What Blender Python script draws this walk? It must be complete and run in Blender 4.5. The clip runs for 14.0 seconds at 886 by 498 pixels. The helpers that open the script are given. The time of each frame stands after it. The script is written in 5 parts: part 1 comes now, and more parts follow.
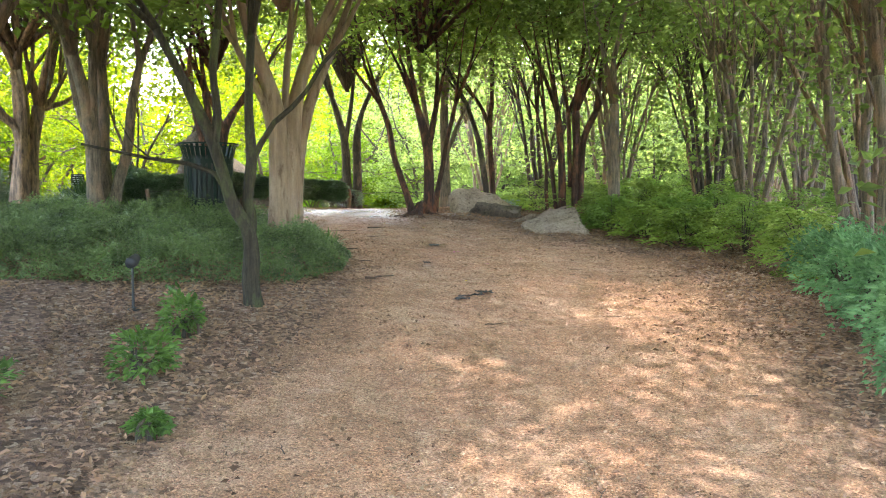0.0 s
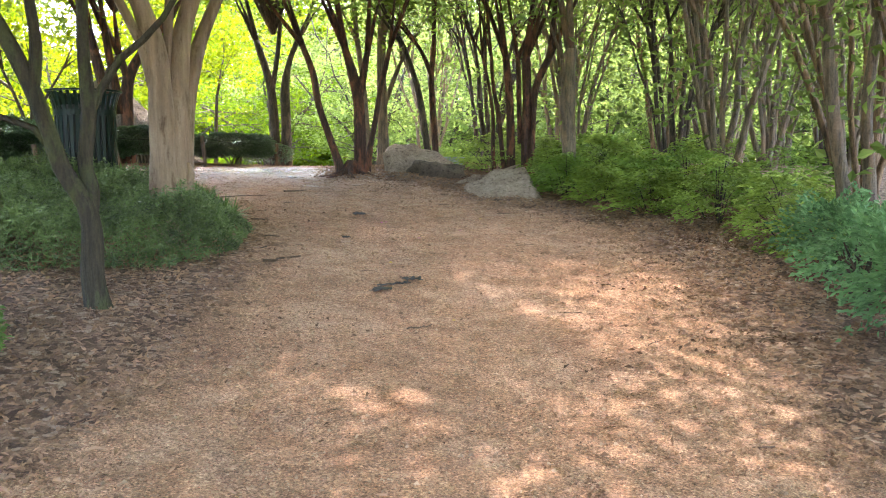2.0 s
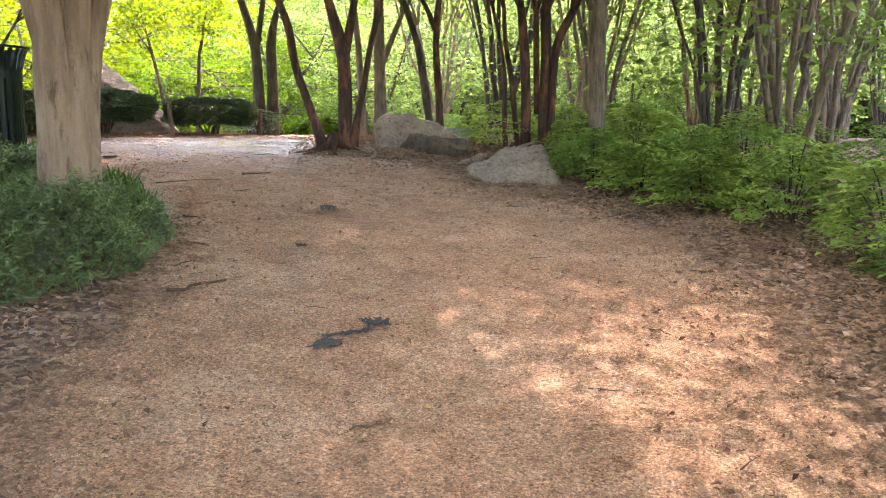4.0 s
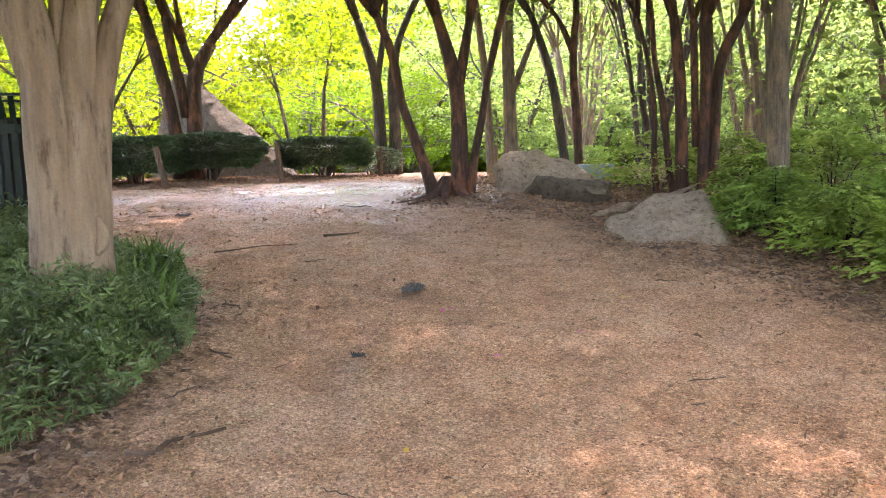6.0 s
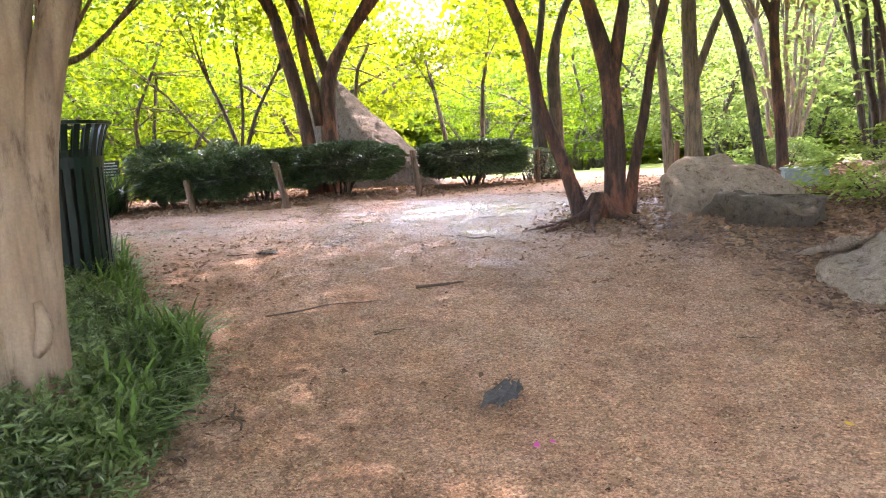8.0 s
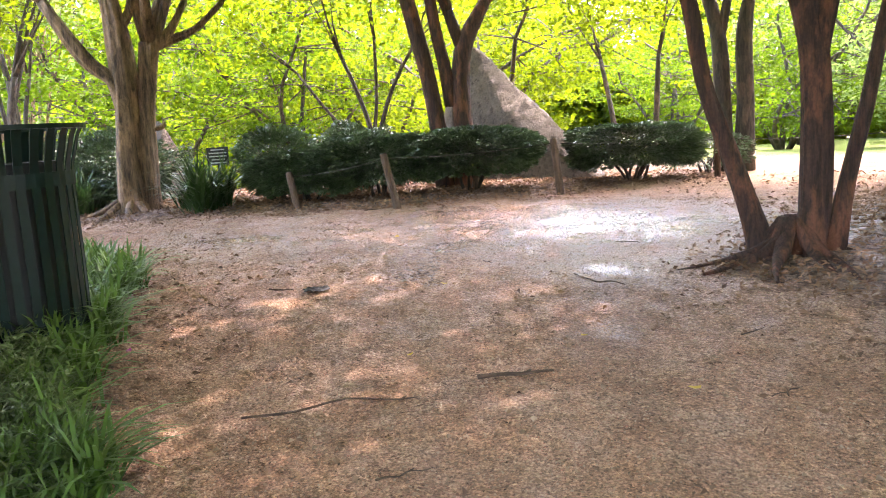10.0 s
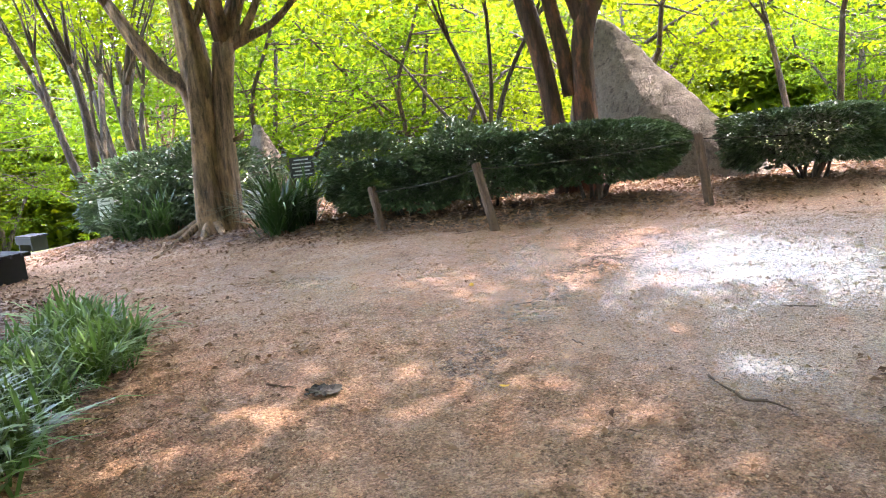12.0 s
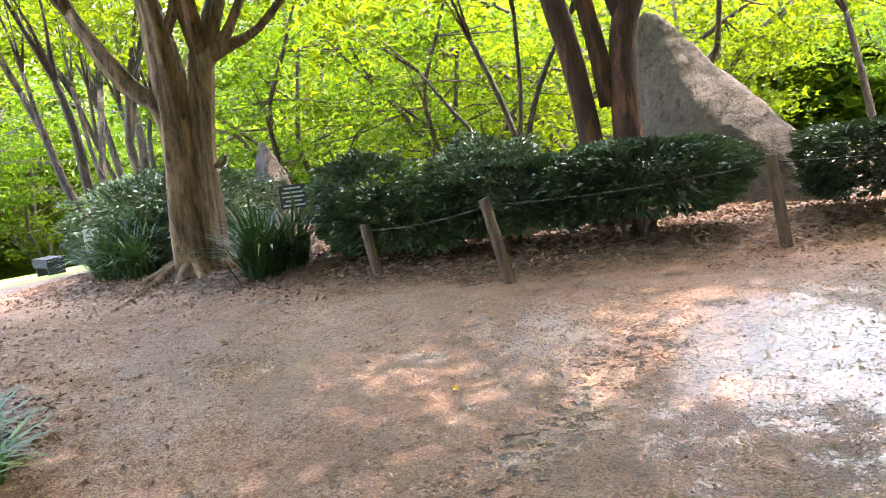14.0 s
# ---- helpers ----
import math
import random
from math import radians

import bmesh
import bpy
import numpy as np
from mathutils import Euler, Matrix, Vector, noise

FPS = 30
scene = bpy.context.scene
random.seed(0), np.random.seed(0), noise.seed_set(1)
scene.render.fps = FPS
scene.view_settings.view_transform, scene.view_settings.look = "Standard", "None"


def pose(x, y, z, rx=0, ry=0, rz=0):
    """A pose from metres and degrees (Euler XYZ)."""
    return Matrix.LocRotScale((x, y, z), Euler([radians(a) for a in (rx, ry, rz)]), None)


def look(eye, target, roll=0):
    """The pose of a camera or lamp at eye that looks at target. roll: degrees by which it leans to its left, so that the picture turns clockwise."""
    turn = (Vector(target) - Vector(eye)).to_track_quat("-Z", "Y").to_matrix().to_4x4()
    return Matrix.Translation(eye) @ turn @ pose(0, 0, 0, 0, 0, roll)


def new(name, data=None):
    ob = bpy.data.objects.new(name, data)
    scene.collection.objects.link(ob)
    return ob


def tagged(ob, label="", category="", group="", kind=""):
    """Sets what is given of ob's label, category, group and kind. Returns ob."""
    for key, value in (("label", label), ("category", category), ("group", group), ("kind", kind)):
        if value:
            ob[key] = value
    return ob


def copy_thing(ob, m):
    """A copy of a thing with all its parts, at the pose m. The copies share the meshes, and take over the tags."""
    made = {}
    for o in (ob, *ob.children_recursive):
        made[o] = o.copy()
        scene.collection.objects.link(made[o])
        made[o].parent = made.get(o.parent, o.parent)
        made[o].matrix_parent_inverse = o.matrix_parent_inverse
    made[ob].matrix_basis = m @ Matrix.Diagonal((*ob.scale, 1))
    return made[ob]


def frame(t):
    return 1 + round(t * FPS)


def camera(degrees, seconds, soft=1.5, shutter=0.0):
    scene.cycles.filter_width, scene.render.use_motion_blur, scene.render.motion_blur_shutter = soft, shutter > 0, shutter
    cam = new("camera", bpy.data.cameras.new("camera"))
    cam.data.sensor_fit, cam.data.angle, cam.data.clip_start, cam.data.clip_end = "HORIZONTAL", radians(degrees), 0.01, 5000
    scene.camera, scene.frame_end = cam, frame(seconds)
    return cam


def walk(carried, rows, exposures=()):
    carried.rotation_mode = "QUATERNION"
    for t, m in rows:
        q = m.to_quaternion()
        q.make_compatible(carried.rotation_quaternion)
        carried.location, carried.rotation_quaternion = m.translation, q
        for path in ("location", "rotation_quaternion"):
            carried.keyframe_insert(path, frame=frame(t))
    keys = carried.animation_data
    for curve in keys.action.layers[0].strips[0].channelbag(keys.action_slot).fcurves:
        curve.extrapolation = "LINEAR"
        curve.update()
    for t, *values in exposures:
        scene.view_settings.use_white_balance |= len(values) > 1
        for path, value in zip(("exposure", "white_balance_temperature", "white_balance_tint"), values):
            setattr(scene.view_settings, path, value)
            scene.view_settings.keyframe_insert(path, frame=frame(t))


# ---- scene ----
# ---------------------------------------------------------------- camera
cam = camera(58.0, 14.0, soft=1.05)
METRES, EYE, TILT, LEAN, TURN = 12.9, 1.5, 7.0, 0.0, 0.0
ROWS = [
    (0.0, 0.0, 0.0, 0.0, -0.04, -9.95, 0.25),
    (0.5, 0.0054, 0.0336, -0.0021, -3.15, -10.57, -0.7),
    (1.0, 0.0133, 0.0624, -0.0007, -2.95, -11.45, -1.07),
    (1.5, 0.0156, 0.0953, -0.0049, -3.05, -12.52, -1.21),
    (2.0, 0.0223, 0.1295, -0.008, -3.49, -13.33, -0.26),
    (4.5, 0.0556, 0.3283, -0.0149, -1.2, -16.24, -0.87),
    (5.0, 0.0623, 0.3634, -0.0139, 4.25, -16.05, 0.75),
    (5.5, 0.0632, 0.3985, -0.0162, 7.58, -14.42, 1.45),
    (6.0, 0.0691, 0.4364, -0.0197, 8.1, -14.15, 2.52),
    (6.5, 0.0759, 0.474, -0.0199, 11.55, -14.51, 4.15),
    (7.0, 0.076, 0.5134, -0.0208, 12.38, -14.44, 3.52),
    (7.5, 0.0807, 0.5516, -0.024, 14.69, -14.3, 5.43),
    (8.0, 0.0786, 0.5879, -0.0235, 21.42, -13.94, 6.3),
    (10.5, 0.0457, 0.7729, -0.0309, 37.94, -14.34, 8.3),
    (11.0, 0.0321, 0.8031, -0.0337, 41.6, -13.98, 8.93),
    (11.5, 0.0173, 0.8344, -0.0347, 42.79, -14.56, 9.42),
    (12.0, 0.0065, 0.8673, -0.0327, 45.81, -14.25, 11.47),
    (12.5, -0.009, 0.8939, -0.0368, 47.42, -13.97, 11.89),
    (13.0, -0.0243, 0.9173, -0.0357, 47.86, -13.96, 11.84),
    (13.5, -0.0393, 0.9469, -0.0373, 49.1, -13.64, 13.81),
    (14.0, -0.0523, 0.9627, -0.0353, 49.54, -13.48, 13.05),
]
EXPO, SKY, SUN = 4.1, 0.22, 0.85
walk(cam, [(t, pose(0, 0, EYE, TILT, LEAN, TURN) @ pose(METRES * x, METRES * y, METRES * z, 90 + pitch, roll, yaw)) for t, x, y, z, yaw, pitch, roll in ROWS],
     exposures=[(0.0, EXPO - 0.18, 6850.0, 15.0), (2.2, EXPO - 0.25, 6800.0, 20.0), (4.5, EXPO - 0.22, 6950.0, 26.0), (8.0, EXPO + 0.08, 6950.0, 32.0), (11.0, EXPO + 0.05, 6850.0, 25.0), (14.0, EXPO - 0.1, 6750.0, 19.0)])

# ---------------------------------------------------------------- world and sun
SUN_EL, SUN_AZ = 63.0, 4.0          # degrees; azimuth clockwise from +y
world = bpy.data.worlds.new("sky")
scene.world = world
world.use_nodes = True
wn = world.node_tree
sky = wn.nodes.new("ShaderNodeTexSky")
sky.sky_type = "NISHITA"
sky.sun_disc = False
sky.sun_elevation, sky.sun_rotation = radians(SUN_EL), radians(SUN_AZ % 360)
sky.air_density, sky.dust_density = 1.0, 2.5
bg = wn.nodes["Background"]
bg.inputs["Strength"].default_value = SKY
wn.links.new(sky.outputs["Color"], bg.inputs["Color"])
sun_data = bpy.data.lights.new("sun", "SUN")
sun_data.energy, sun_data.angle, sun_data.color = SUN, radians(0.8), (1.0, 0.95, 0.87)
sun_dir = Vector((math.sin(radians(SUN_AZ)) * math.cos(radians(SUN_EL)), math.cos(radians(SUN_AZ)) * math.cos(radians(SUN_EL)), math.sin(radians(SUN_EL))))
sun = new("sun", sun_data)
sun.matrix_world = look(sun_dir * 60, (0, 0, 0))


# ---------------------------------------------------------------- materials
def material(name, rough=0.7):
    m = bpy.data.materials.new(name)
    m.use_nodes = True
    nt = m.node_tree
    b = nt.nodes["Principled BSDF"]
    b.inputs["Roughness"].default_value = rough
    return m, nt, b


def node(nt, kind, **sockets):
    n = nt.nodes.new("ShaderNode" + kind)
    for k, v in sockets.items():
        n.inputs[k.replace("_", " ")].default_value = v
    return n


def ramp(nt, fac, *stops):
    n = nt.nodes.new("ShaderNodeValToRGB")
    e = n.color_ramp.elements
    while len(e) < len(stops):
        e.new(0.5)
    for s, (p, c) in zip(e, stops):
        s.position, s.color = p, (*c, 1) if len(c) == 3 else c
    nt.links.new(fac, n.inputs["Fac"])
    return n.outputs["Color"]


def mix(nt, fac, a, b, how="MIX"):
    n = nt.nodes.new("ShaderNodeMix")
    n.data_type, n.blend_type = "RGBA", how
    for i, v in ((0, fac), (6, a), (7, b)):
        if isinstance(v, (int, float)):
            n.inputs[i].default_value = v
        elif isinstance(v, tuple):
            n.inputs[i].default_value = (*v, 1)
        else:
            nt.links.new(v, n.inputs[i])
    return n.outputs[2]


def calc(nt, op, a, b=0.0, clamp=False):
    n = nt.nodes.new("ShaderNodeMath")
    n.operation, n.use_clamp = op, clamp
    for i, v in enumerate((a, b)):
        if isinstance(v, (int, float)):
            n.inputs[i].default_value = v
        else:
            nt.links.new(v, n.inputs[i])
    return n.outputs[0]


def coords(nt, scale=(1, 1, 1)):
    c = nt.nodes.new("ShaderNodeTexCoord")
    mp = nt.nodes.new("ShaderNodeMapping")
    mp.inputs["Scale"].default_value = scale
    nt.links.new(c.outputs["Object"], mp.inputs["Vector"])
    return mp.outputs["Vector"]


def noise_tex(nt, vec, scale, detail=4, rough=0.6):
    n = node(nt, "TexNoise", Scale=scale, Detail=detail, Roughness=rough)
    nt.links.new(vec, n.inputs["Vector"])
    return n.outputs["Fac"]


def bump(nt, b, height, strength, distance):
    n = node(nt, "Bump", Strength=strength, Distance=distance)
    nt.links.new(height, n.inputs["Height"])
    nt.links.new(n.outputs["Normal"], b.inputs["Normal"])


def leaf_material(name, dark, light, through_colour, translucency=0.45, rough=0.45, spread=0.5, clumps=1.3, gloss=0.2):
    """Thin leaf: glossy skin over a diffuse body that lets light through."""
    m, nt, b = material(name, rough)
    g = nt.nodes.new("ShaderNodeNewGeometry")
    b.inputs["Specular IOR Level"].default_value = gloss
    info = nt.nodes.new("ShaderNodeObjectInfo")
    v = calc(nt, "ADD", calc(nt, "MULTIPLY", g.outputs["Random Per Island"], 1 - spread * 0.4), calc(nt, "MULTIPLY", info.outputs["Random"], spread * 0.4))
    # clump tone: kinds of leaf, with lit and unlit masses painted into the colour
    clump = noise_tex(nt, coords(nt), clumps, 2, 0.5)
    v = calc(nt, "ADD", calc(nt, "MULTIPLY", v, 0.5), calc(nt, "MULTIPLY_ADD", clump, 1.6), True)
    v.node.inputs[1].links[0].from_node.inputs[2].default_value = -0.55
    col = ramp(nt, v, (0.0, tuple(c * 0.8 for c in dark)), (0.6, light), (1.0, tuple(min(1, c * 1.25) for c in light)))
    nt.links.new(col, b.inputs["Base Color"])
    tr = nt.nodes.new("ShaderNodeBsdfTranslucent")
    tc = ramp(nt, v, (0.0, tuple(c * 0.22 for c in through_colour)), (0.45, tuple(c * 0.6 for c in through_colour)), (1.0, through_colour))
    nt.links.new(tc, tr.inputs["Color"])
    mx = nt.nodes.new("ShaderNodeMixShader")
    mx.inputs[0].default_value = translucency
    out = nt.nodes["Material Output"]
    nt.links.new(b.outputs[0], mx.inputs[1])
    nt.links.new(tr.outputs[0], mx.inputs[2])
    nt.links.new(mx.outputs[0], out.inputs["Surface"])
    return m


def bark_material(name, low, high, peel, grain=1.0):
    """Bark with long vertical fibres, patches of peeled skin and cracks."""
    m, nt, b = material(name, 0.8)
    v = coords(nt, (1, 1, 0.12))
    fib = noise_tex(nt, v, 38 * grain, 6, 0.7)
    col = ramp(nt, fib, (0.36, low), (0.64, high))
    patch = noise_tex(nt, coords(nt, (1, 1, 0.35)), 7.0, 5, 0.65)
    pf = ramp(nt, patch, (0.5, (0, 0, 0)), (0.62, (1, 1, 1)))
    col = mix(nt, pf, col, peel)
    fine = noise_tex(nt, coords(nt), 60, 3)
    col = mix(nt, 0.35, col, ramp(nt, fine, (0.3, (0.25, 0.25, 0.25)), (0.7, (0.85, 0.85, 0.85))), "OVERLAY")
    nt.links.new(col, b.inputs["Base Color"])
    bump(nt, b, calc(nt, "ADD", fib, calc(nt, "MULTIPLY", patch, 0.5)), 1.0, 0.03)
    return m


def smooth_bark_material():
    """Pale skin of a crape myrtle: broad stains, faint long streaks, small scars."""
    m, nt, b = material("bark_smooth", 0.75)
    long = noise_tex(nt, coords(nt, (1, 1, 0.10)), 16, 5, 0.6)
    cloud = noise_tex(nt, coords(nt, (1, 1, 0.45)), 5.0, 5, 0.6)
    fine = noise_tex(nt, coords(nt), 70, 4, 0.7)
    col = ramp(nt, calc(nt, "ADD", calc(nt, "MULTIPLY", long, 0.5), calc(nt, "MULTIPLY", cloud, 0.5)), (0.36, (0.16, 0.107, 0.072)), (0.5, (0.25, 0.178, 0.122)), (0.64, (0.32, 0.24, 0.172)))
    scar = ramp(nt, noise_tex(nt, coords(nt, (1, 1, 0.22)), 9.0, 7, 0.75), (0.40, (1.15, 1.1, 1.05)), (0.54, (1, 1, 1)), (0.64, (0.50, 0.42, 0.35)))
    col = mix(nt, 1.0, col, scar, "MULTIPLY")
    col = mix(nt, 0.25, col, ramp(nt, fine, (0.3, (0.3, 0.3, 0.3)), (0.7, (0.75, 0.75, 0.75))), "OVERLAY")
    nt.links.new(col, b.inputs["Base Color"])
    bump(nt, b, calc(nt, "ADD", calc(nt, "MULTIPLY", cloud, 0.9), calc(nt, "MULTIPLY", fine, 0.12)), 0.6, 0.03)
    return m


BARK_SMOOTH = smooth_bark_material()
BARK_RED = bark_material("bark_red", (0.024, 0.013, 0.010), (0.09, 0.042, 0.029), (0.19, 0.075, 0.042))
BARK_BROWN = bark_material("bark_brown", (0.035, 0.022, 0.014), (0.24, 0.15, 0.086), (0.31, 0.19, 0.105), 0.7)
BARK_DARK = bark_material("bark_dark", (0.022, 0.018, 0.014), (0.08, 0.062, 0.047), (0.12, 0.085, 0.058))
BARK_MOSS = bark_material("bark_moss", (0.014, 0.012, 0.007), (0.052, 0.041, 0.023), (0.055, 0.062, 0.022))
BARK_GREY = bark_material("bark_grey", (0.07, 0.056, 0.042), (0.23, 0.18, 0.13), (0.27, 0.18, 0.12))
LEAF_CANOPY = leaf_material("leaf_canopy", (0.05, 0.10, 0.02), (0.11, 0.19, 0.035), (0.40, 0.55, 0.11), 0.62)
LEAF_BRIGHT = leaf_material("leaf_bright", (0.03, 0.06, 0.004), (0.09, 0.15, 0.008), (0.34, 0.45, 0.008), 0.65, spread=1.4, clumps=0.55)
LEAF_MID = leaf_material("leaf_mid", (0.025, 0.055, 0.006), (0.065, 0.12, 0.011), (0.22, 0.37, 0.010), 0.6, spread=1.4, clumps=0.6)
LEAF_GROVE = leaf_material("leaf_grove", (0.045, 0.085, 0.03), (0.10, 0.165, 0.055), (0.42, 0.58, 0.13), 0.55)
LEAF_HEDGE = leaf_material("leaf_hedge", (0.02, 0.045, 0.018), (0.075, 0.13, 0.055), (0.10, 0.19, 0.04), 0.12, 0.28, gloss=0.75)
LEAF_SHRUB = leaf_material("leaf_shrub", (0.07, 0.15, 0.03), (0.22, 0.36, 0.085), (0.40, 0.60, 0.12), 0.45)
LEAF_TEAL = leaf_material("leaf_teal", (0.07, 0.17, 0.08), (0.20, 0.38, 0.18), (0.27, 0.52, 0.20), 0.35)
LEAF_COVER = leaf_material("leaf_cover", (0.022, 0.042, 0.015), (0.16, 0.23, 0.085), (0.22, 0.34, 0.09), 0.25, 0.36, clumps=3.0, gloss=0.5)
LEAF_STRAP = leaf_material("leaf_strap", (0.035, 0.085, 0.02), (0.13, 0.24, 0.055), (0.20, 0.34, 0.06), 0.28, 0.4, clumps=3.0, gloss=0.35)
LEAF_NANDINA = leaf_material("leaf_layered", (0.075, 0.15, 0.03), (0.32, 0.45, 0.11), (0.46, 0.62, 0.11), 0.45, clumps=2.6)
LEAF_DARKSTRAP = leaf_material("leaf_darkstrap", (0.012, 0.035, 0.012), (0.04, 0.085, 0.025), (0.08, 0.17, 0.03), 0.2, 0.35, gloss=0.35)
LEAF_DEAD = leaf_material("leaf_dead", (0.07, 0.036, 0.022), (0.36, 0.22, 0.14), (0.25, 0.12, 0.05), 0.15, 0.7)
LEAF_CRUMB = leaf_material("leaf_crumb", (0.045, 0.024, 0.015), (0.42, 0.27, 0.17), (0.2, 0.1, 0.05), 0.05, 0.8, clumps=9.0)
LEAF_YELLOW = leaf_material("leaf_yellow", (0.55, 0.33, 0.03), (0.65, 0.42, 0.05), (0.5, 0.3, 0.03), 0.2)
PETAL_PINK = leaf_material("petal_pink", (0.55, 0.06, 0.28), (0.65, 0.10, 0.36), (0.5, 0.05, 0.25), 0.2)


def stone_material(name, low, high, moss=0.0):
    m, nt, b = material(name, 0.9)
    v = coords(nt)
    big, small, grit = noise_tex(nt, v, 3.2, 5, 0.65), noise_tex(nt, v, 24, 6, 0.7), noise_tex(nt, v, 140, 2)
    col = ramp(nt, calc(nt, "ADD", calc(nt, "MULTIPLY", big, 0.5), calc(nt, "MULTIPLY", small, 0.5)), (0.36, low), (0.62, high))
    spots = ramp(nt, noise_tex(nt, v, 15, 7, 0.8), (0.53, (1, 1, 1)), (0.63, (0.40, 0.37, 0.33)))
    col = mix(nt, 1.0, col, spots, "MULTIPLY")
    col = mix(nt, 0.4, col, ramp(nt, grit, (0.35, (0.2, 0.2, 0.2)), (0.65, (0.8, 0.8, 0.8))), "OVERLAY")
    nt.links.new(col, b.inputs["Base Color"])
    bump(nt, b, calc(nt, "ADD", small, calc(nt, "MULTIPLY", grit, 0.5)), 1.0, 0.05)
    return m


STONE = stone_material("stone", (0.25, 0.182, 0.135), (0.53, 0.415, 0.325))
STONE_MOSS = stone_material("stone_mossy", (0.085, 0.065, 0.047), (0.21, 0.16, 0.12))
STONE_DARK = stone_material("stone_dark", (0.085, 0.068, 0.055), (0.22, 0.175, 0.14))


def plain(name, colour, rough, metal=0.0, wear=0.25, scale=20):
    m, nt, b = material(name, rough)
    b.inputs["Metallic"].default_value = metal
    f = noise_tex(nt, coords(nt), scale, 5, 0.65)
    col = ramp(nt, f, (0.3, tuple(c * (1 - wear) for c in colour)), (0.7, tuple(min(1, c * (1 + wear)) for c in colour)))
    nt.links.new(col, b.inputs["Base Color"])
    bump(nt, b, f, 0.15, 0.004)
    return m


CAN_PAINT = plain("can_paint", (0.004, 0.017, 0.013), 0.42)
CAN_PAINT.node_tree.nodes["Principled BSDF"].inputs["Specular IOR Level"].default_value = 0.22
CAN_LINER = plain("can_liner", (0.012, 0.014, 0.014), 0.6)
POST_WOOD = bark_material("post_wood", (0.06, 0.038, 0.024), (0.17, 0.11, 0.07), (0.12, 0.076, 0.048))
ROPE = plain("rope", (0.018, 0.016, 0.014), 0.8)
METAL_BOX = plain("metal_box", (0.36, 0.42, 0.44), 0.5)
SIGN_WHITE = plain("sign_white", (0.62, 0.68, 0.62), 0.5, wear=0.1)
SIGN_INK = plain("sign_ink", (0.16, 0.22, 0.17), 0.6)
SIGN_DARK = plain("sign_dark", (0.02, 0.022, 0.024), 0.5)
SIGN_GREY = plain("sign_grey", (0.42, 0.45, 0.46), 0.5)
CLOTH = plain("weed_cloth", (0.055, 0.050, 0.048), 0.85, wear=0.6, scale=60)
TWIG_WOOD = plain("twig_wood", (0.09, 0.055, 0.035), 0.85, wear=0.4)
GRAVEL = leaf_material("gravel_chips", (0.10, 0.05, 0.03), (0.48, 0.33, 0.22), (0.3, 0.2, 0.1), 0.0, 0.8, clumps=12.0)
BENCH_WOOD = plain("bench_dark", (0.007, 0.007, 0.007), 0.8)


